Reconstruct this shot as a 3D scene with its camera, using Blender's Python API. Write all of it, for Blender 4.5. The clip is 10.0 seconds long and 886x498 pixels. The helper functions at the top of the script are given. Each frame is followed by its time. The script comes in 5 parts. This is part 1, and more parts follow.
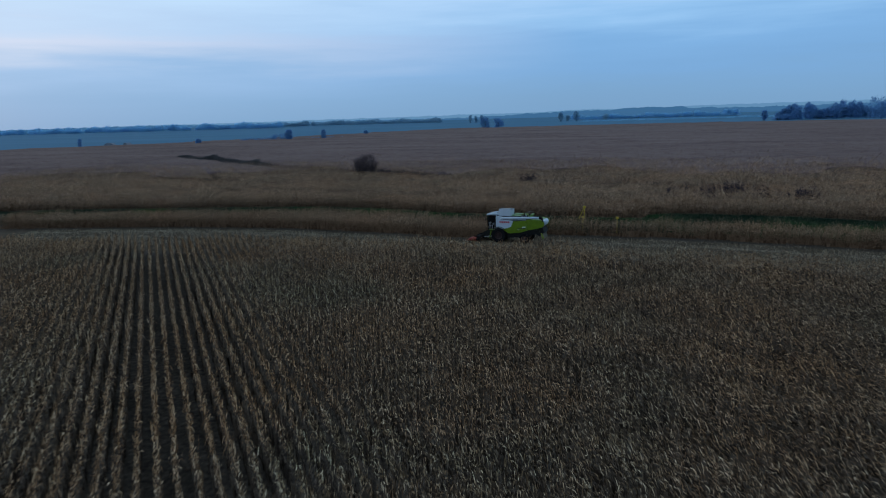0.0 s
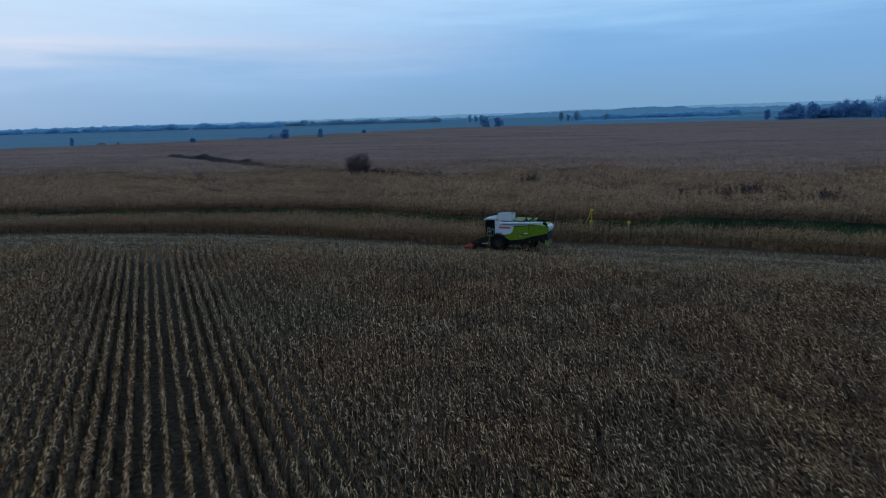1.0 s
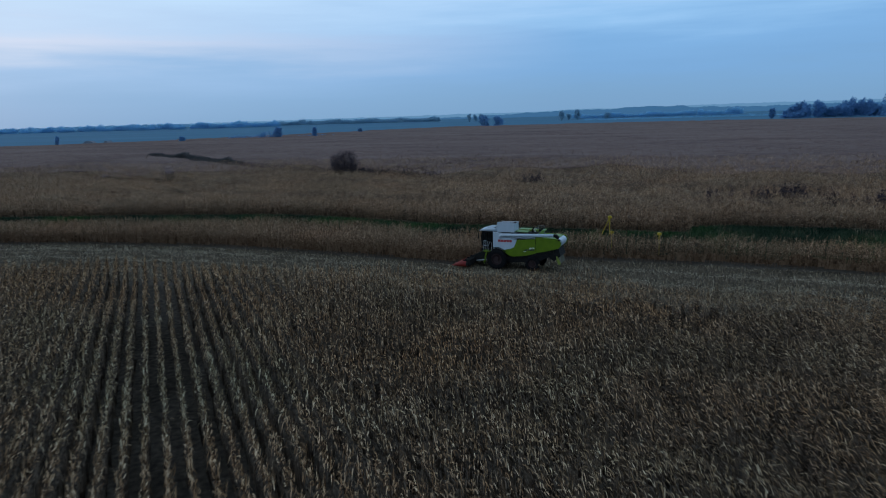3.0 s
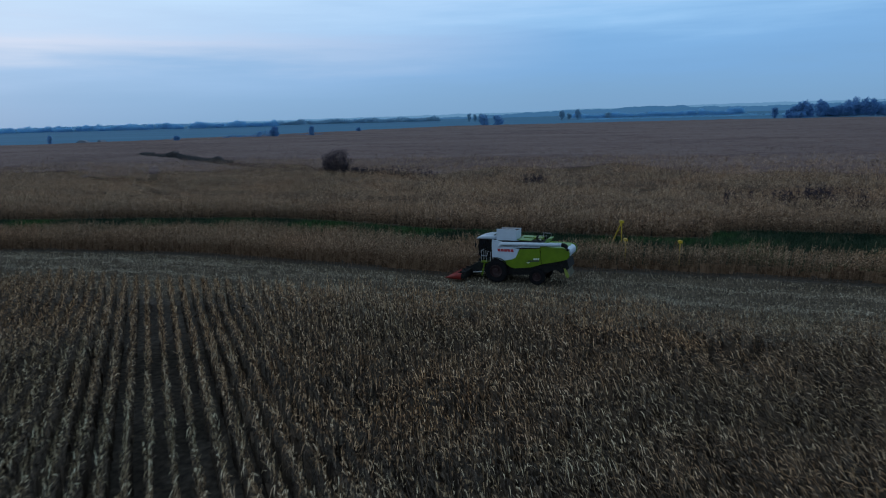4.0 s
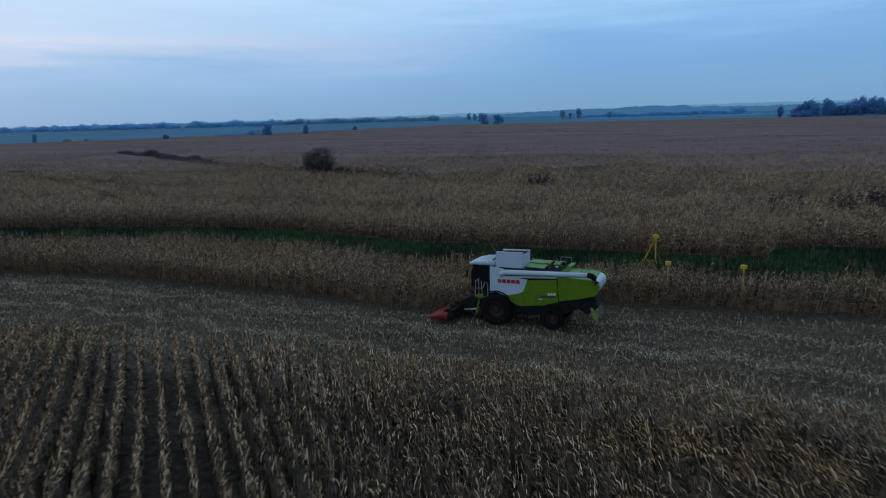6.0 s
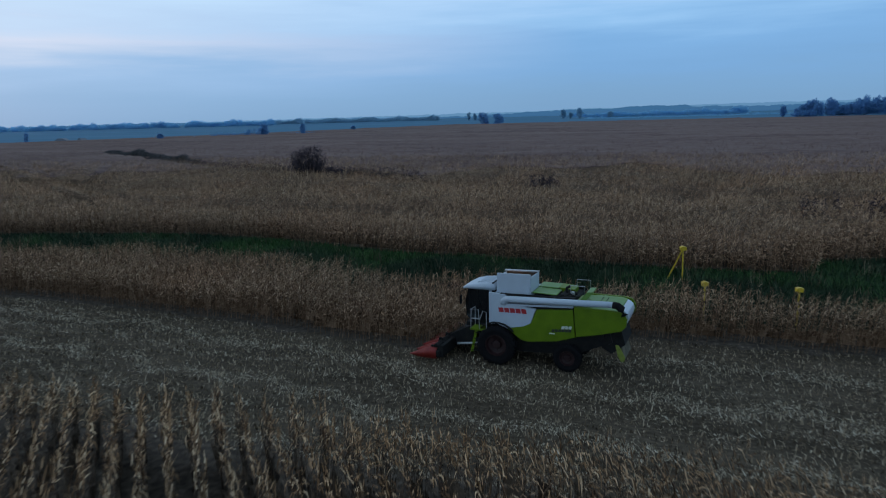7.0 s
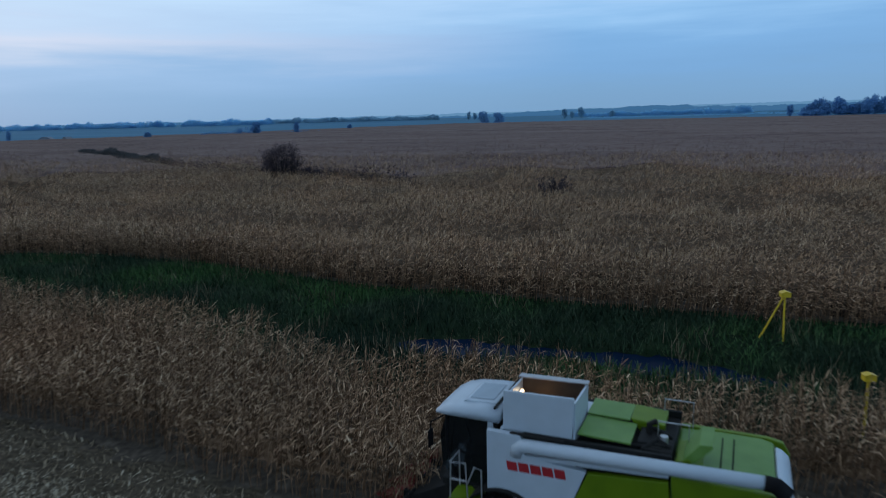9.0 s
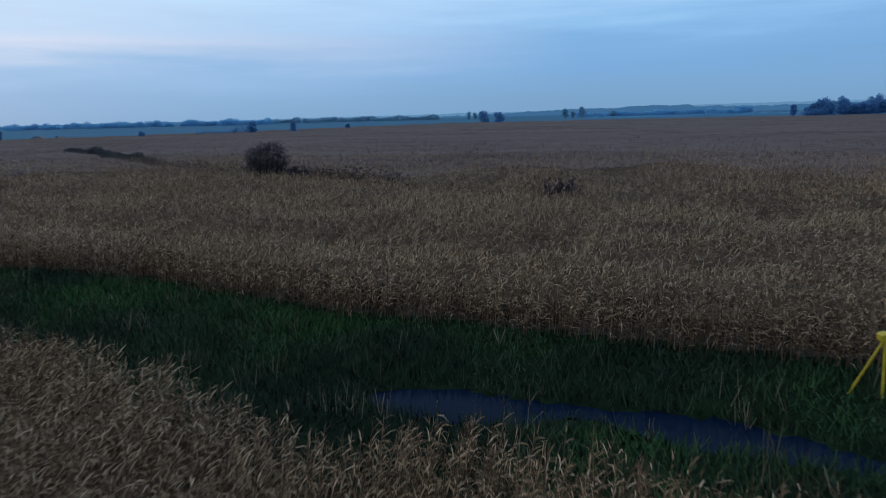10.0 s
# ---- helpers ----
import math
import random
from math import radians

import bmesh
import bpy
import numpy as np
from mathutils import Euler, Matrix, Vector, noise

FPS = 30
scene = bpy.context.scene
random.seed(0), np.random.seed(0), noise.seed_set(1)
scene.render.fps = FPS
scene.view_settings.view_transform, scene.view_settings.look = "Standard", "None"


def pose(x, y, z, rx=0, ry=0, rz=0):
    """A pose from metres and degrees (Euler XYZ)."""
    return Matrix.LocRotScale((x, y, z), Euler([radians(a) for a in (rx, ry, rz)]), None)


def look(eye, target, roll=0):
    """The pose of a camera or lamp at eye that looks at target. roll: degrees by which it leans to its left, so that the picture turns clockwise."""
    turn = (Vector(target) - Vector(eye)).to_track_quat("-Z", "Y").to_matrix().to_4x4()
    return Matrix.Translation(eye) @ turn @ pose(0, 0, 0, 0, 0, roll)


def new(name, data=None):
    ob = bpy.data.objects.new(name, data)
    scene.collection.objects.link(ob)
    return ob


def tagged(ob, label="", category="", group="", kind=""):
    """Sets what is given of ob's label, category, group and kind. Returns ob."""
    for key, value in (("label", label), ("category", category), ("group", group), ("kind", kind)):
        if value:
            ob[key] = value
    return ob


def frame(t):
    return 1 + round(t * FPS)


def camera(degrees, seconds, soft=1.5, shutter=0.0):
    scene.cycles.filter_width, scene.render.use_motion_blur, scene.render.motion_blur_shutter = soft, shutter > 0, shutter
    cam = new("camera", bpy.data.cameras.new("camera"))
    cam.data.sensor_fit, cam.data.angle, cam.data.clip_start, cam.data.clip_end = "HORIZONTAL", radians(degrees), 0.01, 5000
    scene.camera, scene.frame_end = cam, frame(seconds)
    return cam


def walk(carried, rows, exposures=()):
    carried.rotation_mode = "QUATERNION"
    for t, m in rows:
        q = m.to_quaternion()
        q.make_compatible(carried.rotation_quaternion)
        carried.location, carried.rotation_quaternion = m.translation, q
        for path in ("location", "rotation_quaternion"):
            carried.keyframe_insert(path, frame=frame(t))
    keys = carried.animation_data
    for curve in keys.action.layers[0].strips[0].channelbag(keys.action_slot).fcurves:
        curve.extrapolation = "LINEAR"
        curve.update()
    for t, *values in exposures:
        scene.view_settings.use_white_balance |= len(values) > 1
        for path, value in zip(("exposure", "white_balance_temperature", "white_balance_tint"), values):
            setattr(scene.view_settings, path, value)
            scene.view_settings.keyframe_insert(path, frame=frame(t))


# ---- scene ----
cam = camera(66.0, 10.0, soft=1.1, shutter=0.45)
PATH = [
    (0, (1.856, -0.235, 15.842), (-6.15, 97.59, -3.27), -1.604),
    (0.5, (1.896, 4.186, 15.489), (-6.09, 102.02, -3.63), -1.602),
    (1, (1.934, 8.337, 15.136), (-6.05, 106.17, -3.99), -1.598),
    (1.5, (1.968, 12.361, 14.785), (-6.00, 110.19, -4.35), -1.594),
    (2, (2.000, 16.322, 14.439), (-5.96, 114.15, -4.70), -1.589),
    (2.5, (2.027, 20.240, 14.099), (-5.93, 118.07, -5.05), -1.583),
    (4, (2.087, 31.709, 13.122), (-5.85, 129.54, -6.04), -1.561),
    (4.5, (2.098, 35.450, 12.813), (-5.84, 133.28, -6.35), -1.552),
    (5, (2.104, 39.179, 12.512), (-5.83, 137.00, -6.66), -1.543),
    (5.5, (2.104, 42.926, 12.218), (-5.82, 140.75, -6.95), -1.532),
    (7, (2.073, 54.540, 11.373), (-5.86, 152.36, -7.81), -1.496),
    (7.5, (2.050, 58.566, 11.098), (-5.89, 156.39, -8.09), -1.483),
    (8, (2.021, 62.638, 10.823), (-5.92, 160.46, -8.36), -1.468),
    (8.5, (1.985, 66.713, 10.545), (-5.96, 164.53, -8.64), -1.453),
    (9, (1.942, 70.735, 10.263), (-6.01, 168.55, -8.93), -1.438),
    (9.5, (1.891, 74.653, 9.972), (-6.07, 172.47, -9.22), -1.421),
    (10, (1.833, 78.440, 9.669), (-6.14, 176.26, -9.52), -1.403),
]
walk(cam, [(t, look(eye, target, roll)) for t, eye, target, roll in PATH])

# ---- world and light: a dim overcast evening, brighter towards the left ----
world = bpy.data.worlds.new("evening_sky")
scene.world = world
world.use_nodes = True
wt = world.node_tree
wt.nodes.clear()


def ramp_of(tree, stops):
    r = tree.nodes.new("ShaderNodeValToRGB")
    e = r.color_ramp.elements
    while len(e) < len(stops):
        e.new(0.5)
    for el, (p, c) in zip(e, stops):
        el.position, el.color = p, (*c, 1)
    return r


sky = wt.nodes.new("ShaderNodeTexSky")
sky.sky_type, sky.sun_disc = "NISHITA", False
sky.sun_elevation, sky.sun_rotation = radians(4), radians(-62)
sky_low = wt.nodes.new("ShaderNodeBackground")
sky_low.inputs["Strength"].default_value = 0.007
wt.links.new(sky.outputs[0], sky_low.inputs["Color"])
co = wt.nodes.new("ShaderNodeTexCoord")
sep = wt.nodes.new("ShaderNodeSeparateXYZ")
wt.links.new(co.outputs["Generated"], sep.inputs[0])
# long flat streaks of cloud
mp = wt.nodes.new("ShaderNodeMapping")
mp.inputs["Scale"].default_value = (1.2, 1.2, 13)
mp.inputs["Rotation"].default_value = (0, radians(1.5), 0)
wt.links.new(co.outputs["Generated"], mp.inputs[0])
nz = wt.nodes.new("ShaderNodeTexNoise")
nz.inputs["Scale"].default_value, nz.inputs["Detail"].default_value, nz.inputs["Roughness"].default_value = 1.7, 5, 0.55
wt.links.new(mp.outputs[0], nz.inputs[0])


def wmath(op, a, b):
    n = wt.nodes.new("ShaderNodeMath")
    n.operation = op
    for i, v in enumerate((a, b)):
        if isinstance(v, (int, float)):
            n.inputs[i].default_value = v
        else:
            wt.links.new(v, n.inputs[i])
    return n.outputs[0]


# elevation, pushed about a little by the clouds
lift = wmath("MULTIPLY", wmath("SUBTRACT", nz.outputs[0], 0.5), 0.13)
grow = wmath("MULTIPLY", lift, wmath("MINIMUM", wmath("MULTIPLY", wmath("MAXIMUM", sep.outputs[2], 0), 12), 1))
height = wmath("ADD", sep.outputs[2], grow)
up_left = ramp_of(wt, [(0.0, (0.200, 0.365, 0.580)), (0.03, (0.220, 0.395, 0.630)), (0.06, (0.285, 0.460, 0.710)), (0.085, (0.45, 0.565, 0.755)), (0.10, (0.54, 0.62, 0.785)),
                       (0.125, (0.46, 0.605, 0.81)), (0.165, (0.49, 0.67, 0.87)), (0.32, (0.33, 0.47, 0.66)), (1.0, (0.25, 0.35, 0.48))])
up_right = ramp_of(wt, [(0.0, (0.165, 0.315, 0.51)), (0.03, (0.165, 0.33, 0.55)), (0.06, (0.165, 0.35, 0.62)), (0.10, (0.18, 0.38, 0.67)), (0.13, (0.25, 0.47, 0.76)),
                        (0.155, (0.35, 0.56, 0.84)), (0.20, (0.36, 0.55, 0.80)), (0.32, (0.29, 0.44, 0.64)), (1.0, (0.25, 0.35, 0.48))])
wt.links.new(height, up_left.inputs[0])
wt.links.new(height, up_right.inputs[0])
side = ramp_of(wt, [(0.22, (0, 0, 0)), (0.56, (1, 1, 1))])
wt.links.new(wmath("ADD", wmath("MULTIPLY", sep.outputs[0], 0.5), 0.5), side.inputs[0])
mul = wt.nodes.new("ShaderNodeMix")
mul.data_type = "RGBA"
wt.links.new(side.outputs[0], mul.inputs[0])
wt.links.new(up_left.outputs[0], mul.inputs[6])
wt.links.new(up_right.outputs[0], mul.inputs[7])
clouds = wt.nodes.new("ShaderNodeBackground")
clouds.inputs["Strength"].default_value = 1.13
wt.links.new(mul.outputs[2], clouds.inputs["Color"])
both = wt.nodes.new("ShaderNodeAddShader")
wt.links.new(sky_low.outputs[0], both.inputs[0])
wt.links.new(clouds.outputs[0], both.inputs[1])
wo = wt.nodes.new("ShaderNodeOutputWorld")
wt.links.new(both.outputs[0], wo.inputs[0])

sun = new("evening_sun", bpy.data.lights.new("evening_sun", "SUN"))
sun.data.energy, sun.data.angle, sun.data.color = 0.25, radians(40), (1.0, 0.92, 0.86)
sun.matrix_world = look((0, 0, 0), (math.cos(radians(20)) * 0.88, -0.47 * math.cos(radians(20)), -math.sin(radians(20))))


# ---- materials ----
def material(name, stops, rough=0.8, metal=0.0, scale=4.0, bump=0.0, bump_scale=40.0, island=0.0, detail=6.0, big=0.0, big_scale=0.1,
             coat=0.0, squash=None, shine=0.5, tint=None, sheer=0.0):
    """A surface: a ramp of colours driven by fine noise, by each piece's own chance (island) and by broad patches (big)."""
    m = bpy.data.materials.new(name)
    m.use_nodes = True
    nt = m.node_tree
    p = nt.nodes["Principled BSDF"]
    p.inputs["Roughness"].default_value, p.inputs["Metallic"].default_value = rough, metal
    p.inputs["Coat Weight"].default_value, p.inputs["Specular IOR Level"].default_value = coat, shine
    geo = nt.nodes.new("ShaderNodeNewGeometry")
    place = geo.outputs["Position"]
    if squash:
        for setting, value in (("Rotation", (0, 0, radians(squash[3]))), ("Scale", squash[:3])):
            sq = nt.nodes.new("ShaderNodeMapping")
            sq.inputs[setting].default_value = value
            nt.links.new(place, sq.inputs[0])
            place = sq.outputs[0]

    def noise_of(s, d):
        n = nt.nodes.new("ShaderNodeTexNoise")
        n.inputs["Scale"].default_value, n.inputs["Detail"].default_value = s, d
        nt.links.new(place, n.inputs[0])
        return n.outputs[0]

    def calc(op, a, b):
        n = nt.nodes.new("ShaderNodeMath")
        n.operation = op
        for i, v in enumerate((a, b)):
            if isinstance(v, (int, float)):
                n.inputs[i].default_value = v
            else:
                nt.links.new(v, n.inputs[i])
        return n.outputs[0]

    own = max(0.0, 1 - island - big)
    total = calc("MULTIPLY", noise_of(scale, detail), own)
    if island:
        total = calc("ADD", total, calc("MULTIPLY", geo.outputs["Random Per Island"], island))
    if big:
        total = calc("ADD", total, calc("MULTIPLY", noise_of(big_scale, 3), big))
    r = ramp_of(nt, stops)
    nt.links.new(total, r.inputs[0])
    shade = r.outputs[0]
    if tint:  # broad changes of hue from plant to plant and patch to patch
        tr = ramp_of(nt, tint)
        nt.links.new(noise_of(0.085, 4), tr.inputs[0])
        mt = nt.nodes.new("ShaderNodeMix")
        mt.data_type, mt.blend_type = "RGBA", "MULTIPLY"
        mt.inputs[0].default_value = 1
        nt.links.new(shade, mt.inputs[6])
        nt.links.new(tr.outputs[0], mt.inputs[7])
        shade = mt.outputs[2]
    nt.links.new(shade, p.inputs["Base Color"])
    if sheer:  # thin leaves let light through
        tl = nt.nodes.new("ShaderNodeBsdfTranslucent")
        nt.links.new(shade, tl.inputs[0])
        mx = nt.nodes.new("ShaderNodeMixShader")
        mx.inputs[0].default_value = sheer
        nt.links.new(p.outputs[0], mx.inputs[1])
        nt.links.new(tl.outputs[0], mx.inputs[2])
        nt.links.new(mx.outputs[0], nt.nodes["Material Output"].inputs[0])
    if bump:
        b = nt.nodes.new("ShaderNodeBump")
        b.inputs["Strength"].default_value, b.inputs["Distance"].default_value = bump, 0.05
        nt.links.new(noise_of(bump_scale, 5), b.inputs["Height"])
        nt.links.new(b.outputs[0], p.inputs["Normal"])
    return m


def tones(c, spread=0.18):
    """Three close tones of one colour, for paint that is nearly plain."""
    return [(0.25, tuple(v * (1 - spread) for v in c)), (0.55, c), (0.8, tuple(min(1, v * (1 + spread)) for v in c))]


SOIL = material("dark_soil", [(0.3, (0.042, 0.034, 0.027)), (0.55, (0.090, 0.074, 0.058)), (0.75, (0.155, 0.130, 0.100))], 0.95, scale=3, bump=0.6, bump_scale=12, shine=0.08)
STRAW_GROUND = material("straw_litter", [(0.34, (0.032, 0.026, 0.018)), (0.52, (0.082, 0.066, 0.047)), (0.74, (0.180, 0.148, 0.108))], 0.95, scale=9, bump=0.9, bump_scale=14, shine=0.03, squash=(0.35, 1, 1, 19.5), big=0.35, big_scale=0.5)
GRASS_GROUND = material("rough_turf", [(0.3, (0.007, 0.013, 0.007)), (0.55, (0.012, 0.025, 0.011)), (0.8, (0.027, 0.043, 0.018))], 0.95, scale=1.4, bump=0.6, bump_scale=8, shine=0.08)
# Meadow green pushed to blue: distance haze put into the base colour.
MEADOW = material("haze_blue_meadow", [(0.3, (0.050, 0.154, 0.236)), (0.55, (0.063, 0.179, 0.274)), (0.75, (0.085, 0.214, 0.305))], 0.95, scale=0.012, big=0.4, big_scale=0.004, squash=(0.3, 1, 1, 4), shine=0.08)
HUES = [(0.34, (0.82, 0.97, 0.98)), (0.5, (1.0, 0.97, 0.93)), (0.66, (1.10, 0.96, 0.80))]
RUSTS = [(0.34, (0.95, 0.97, 0.97)), (0.5, (1.0, 0.97, 0.95)), (0.66, (1.06, 0.95, 0.88))]
CORN = material("dry_maize", [(0.22, (0.037, 0.022, 0.013)), (0.45, (0.152, 0.091, 0.050)), (0.62, (0.318, 0.201, 0.111)), (0.74, (0.506, 0.357, 0.224)), (0.84, (0.761, 0.593, 0.395))],
                0.75, scale=7, island=0.62, big=0.20, big_scale=0.13, shine=0.08, tint=HUES)
# Brighter copy of the dry maize: light on the farther crops is painted in.
LIT_CORN = material("lit_maize", [(0.22, (0.055, 0.031, 0.017)), (0.45, (0.217, 0.129, 0.072)), (0.62, (0.424, 0.270, 0.159)), (0.76, (0.647, 0.456, 0.292)), (0.86, (0.806, 0.678, 0.477))],
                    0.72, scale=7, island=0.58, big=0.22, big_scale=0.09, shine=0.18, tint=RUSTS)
# Brown of dead lower leaves, darkened for the shade low in the rows.
SHADE_LEAVES = material("shade_dark_lower_leaves", [(0.25, (0.043, 0.032, 0.025)), (0.5, (0.094, 0.072, 0.053)), (0.75, (0.192, 0.146, 0.106))], 0.95, scale=9, island=0.4, shine=0.05)
STALK = material("maize_stalks", [(0.2, (0.085, 0.050, 0.029)), (0.5, (0.205, 0.122, 0.070)), (0.8, (0.370, 0.238, 0.148))], 0.85, scale=6, island=0.6, shine=0.08)
# Contrast cut and brown greyed: haze over the far maize, put into the colour.
DISTANT = material("hazed_maize", [(0.25, (0.130, 0.088, 0.074)), (0.5, (0.185, 0.127, 0.106)), (0.75, (0.255, 0.180, 0.150))], 0.8, scale=3, island=0.4, big=0.35, big_scale=0.05, shine=0.15, tint=RUSTS, squash=(0.3, 1, 1, 8))
# Dark brown standing in for the shade between the stems.
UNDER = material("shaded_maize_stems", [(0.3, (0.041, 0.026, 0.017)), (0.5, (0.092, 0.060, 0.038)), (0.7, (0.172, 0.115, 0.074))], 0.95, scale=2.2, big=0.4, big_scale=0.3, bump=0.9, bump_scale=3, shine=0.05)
# Canopy brown pulled towards grey-mauve, with far haze painted in.
CANOPY = material("hazed_maize_canopy", [(0.3, (0.092, 0.062, 0.055)), (0.5, (0.158, 0.109, 0.097)), (0.7, (0.222, 0.164, 0.146))], 0.95, scale=1.1, big=0.45, big_scale=0.04, squash=(0.3, 1, 1, 8),
                  bump=0.9, bump_scale=1.5, shine=0.08)
STUBS = material("cut_stalks", [(0.2, (0.055, 0.041, 0.027)), (0.5, (0.165, 0.126, 0.082)), (0.75, (0.420, 0.335, 0.225)), (0.9, (0.640, 0.560, 0.410))], 0.9, scale=9, island=0.7, shine=0.06)
FRESH = material("fresh_chopped_straw", [(0.2, (0.200, 0.165, 0.110)), (0.5, (0.420, 0.360, 0.260)), (0.8, (0.680, 0.610, 0.470))], 0.9, scale=9, island=0.6, shine=0.06)
BLADES = material("ditch_grass", [(0.2, (0.010, 0.021, 0.014)), (0.45, (0.026, 0.047, 0.026)), (0.68, (0.058, 0.082, 0.047)), (0.85, (0.137, 0.127, 0.083)), (0.95, (0.240, 0.195, 0.140))], 0.85, scale=2, island=0.4, big=0.35, big_scale=0.6, shine=0.06, tint=[(0.36, (0.45, 0.56, 0.62)), (0.5, (0.95, 1.0, 0.95)), (0.63, (1.15, 1.65, 0.92))])
REED = material("dead_reeds", [(0.2, (0.05, 0.045, 0.025)), (0.55, (0.12, 0.10, 0.06)), (0.85, (0.26, 0.22, 0.14))], 0.85, scale=5, island=0.6, shine=0.1)
# Blue of distance haze is painted into the leaf colours of all woods.
WOODS = material("haze_blue_woods", [(0.2, (0.096, 0.249, 0.459)), (0.6, (0.141, 0.302, 0.521)), (0.9, (0.226, 0.431, 0.707))], 0.95, scale=0.2, island=0.5, shine=0.08, sheer=0.5)
HAZEWOODS = material("hazed_blue_grey_woods", [(0.2, (0.200, 0.464, 0.691)), (0.6, (0.243, 0.529, 0.756)), (0.9, (0.302, 0.605, 0.842))], 0.95, scale=0.1, island=0.3, shine=0.08, sheer=0.5)
FARWOODS = material("haze_pale_woods", [(0.2, (0.220, 0.396, 0.524)), (0.6, (0.275, 0.465, 0.598)), (0.9, (0.330, 0.535, 0.673))], 0.95, scale=0.1, island=0.4, shine=0.08, sheer=0.5)
# Twig and hedge tones are lightened to carry the haze before them.
TWIGS = material("haze_lifted_twigs", [(0.2, (0.031, 0.024, 0.032)), (0.6, (0.061, 0.049, 0.058)), (0.9, (0.104, 0.080, 0.090))], 0.95, scale=0.6, island=0.6, shine=0.08)
SHRUB = material("haze_lifted_hedge", [(0.2, (0.046, 0.049, 0.052)), (0.6, (0.092, 0.095, 0.094)), (0.9, (0.174, 0.151, 0.142))], 0.95, scale=0.6, island=0.6, shine=0.08)
BARK = material("dark_bark", tones((0.035, 0.03, 0.03), 0.4), 0.95, scale=3, shine=0.08)

ROOFGREY = material("blue_grey_roof_paint", tones((0.30, 0.37, 0.43), 0.1), 0.5, scale=3)
WHITE = material("white_paint", tones((0.44, 0.51, 0.57), 0.06), 0.38, scale=2.5, bump=0.03, bump_scale=3, coat=0.15)
GREEN = material("green_paint", [(0.25, (0.080, 0.138, 0.002)), (0.55, (0.103, 0.175, 0.002)), (0.85, (0.122, 0.196, 0.005))], 0.5, scale=2.2, bump=0.03, bump_scale=3, shine=0.3)
# Paler green than the side panels, for the lids and rear hood.
LIDGREEN = material("pale_green_paint", [(0.25, (0.088, 0.186, 0.027)), (0.55, (0.110, 0.226, 0.037)), (0.85, (0.140, 0.250, 0.052))], 0.5, scale=2.2)
BLACK = material("black_rubber", tones((0.007, 0.007, 0.008), 0.3), 0.85, shine=0.15, scale=8, bump=0.2, bump_scale=30)
DARK = material("dusty_dark_steel", [(0.2, (0.005, 0.005, 0.006)), (0.6, (0.013, 0.013, 0.012)), (0.9, (0.030, 0.026, 0.022))], 0.7, scale=4, metal=0.0, shine=0.2)
RED = material("red_paint", tones((0.21, 0.013, 0.008), 0.25), 0.55, scale=6)
RIM = material("red_rim_paint", tones((0.020, 0.004, 0.004), 0.3), 0.6, scale=6)
YELLOW = material("yellow_paint", [(0.2, (0.45, 0.30, 0.01)), (0.6, (0.62, 0.43, 0.015)), (0.9, (0.68, 0.5, 0.05))], 0.5, scale=5)
LIMEPLATE = material("dusty_lime_plastic", [(0.25, (0.120, 0.150, 0.020)), (0.55, (0.200, 0.240, 0.035)), (0.85, (0.260, 0.290, 0.080))], 0.6, scale=5)
STEEL = material("galvanised_steel", tones((0.42, 0.43, 0.44), 0.2), 0.4, metal=0.7, scale=6)
TANKIN = material("grain_dust_steel", [(0.2, (0.028, 0.017, 0.010)), (0.6, (0.055, 0.034, 0.019)), (0.9, (0.088, 0.058, 0.033))], 0.7, scale=3)
LETTER = material("red_lettering", tones((0.36, 0.013, 0.02), 0.1), 0.5)
LETTERDARK = material("black_lettering", tones((0.02, 0.03, 0.02), 0.1), 0.5)
LETTERPALE = material("pale_lettering", tones((0.55, 0.6, 0.5), 0.1), 0.5)


def glass(name, tint, rough=0.05):
    m = bpy.data.materials.new(name)
    m.use_nodes = True
    p = m.node_tree.nodes["Principled BSDF"]
    p.inputs["Base Color"].default_value = (*tint, 1)
    p.inputs["Roughness"].default_value, p.inputs["Transmission Weight"].default_value, p.inputs["IOR"].default_value = rough, 0.75, 1.3
    return m


GLASS = glass("tinted_glass", (0.03, 0.036, 0.04))
WATER = bpy.data.materials.new("ditch_water")
WATER.use_nodes = True
wp = WATER.node_tree.nodes["Principled BSDF"]
wp.inputs["Base Color"].default_value, wp.inputs["Roughness"].default_value, wp.inputs["IOR"].default_value = (0.004, 0.012, 0.032, 1), 0.06, 1.07
wn = WATER.node_tree.nodes.new("ShaderNodeTexNoise")
wn.inputs["Scale"].default_value = 3.5
wb = WATER.node_tree.nodes.new("ShaderNodeBump")
wb.inputs["Strength"].default_value, wb.inputs["Distance"].default_value = 0.06, 0.03
WATER.node_tree.links.new(wn.outputs[0], wb.inputs["Height"])
WATER.node_tree.links.new(wb.outputs[0], wp.inputs["Normal"])
LAMP = bpy.data.materials.new("lit_work_lamp")
LAMP.use_nodes = True
lp = LAMP.node_tree.nodes["Principled BSDF"]
lp.inputs["Emission Color"].default_value, lp.inputs["Emission Strength"].default_value = (1.0, 0.72, 0.40, 1), 4.5


# ---- mesh helpers ----
def finish(ob, mat, smooth=False):
    for m in (mat if isinstance(mat, (list, tuple)) else [mat]):
        ob.data.materials.append(m)
    if smooth:
        ob.data.polygons.foreach_set("use_smooth", [True] * len(ob.data.polygons))
    return ob


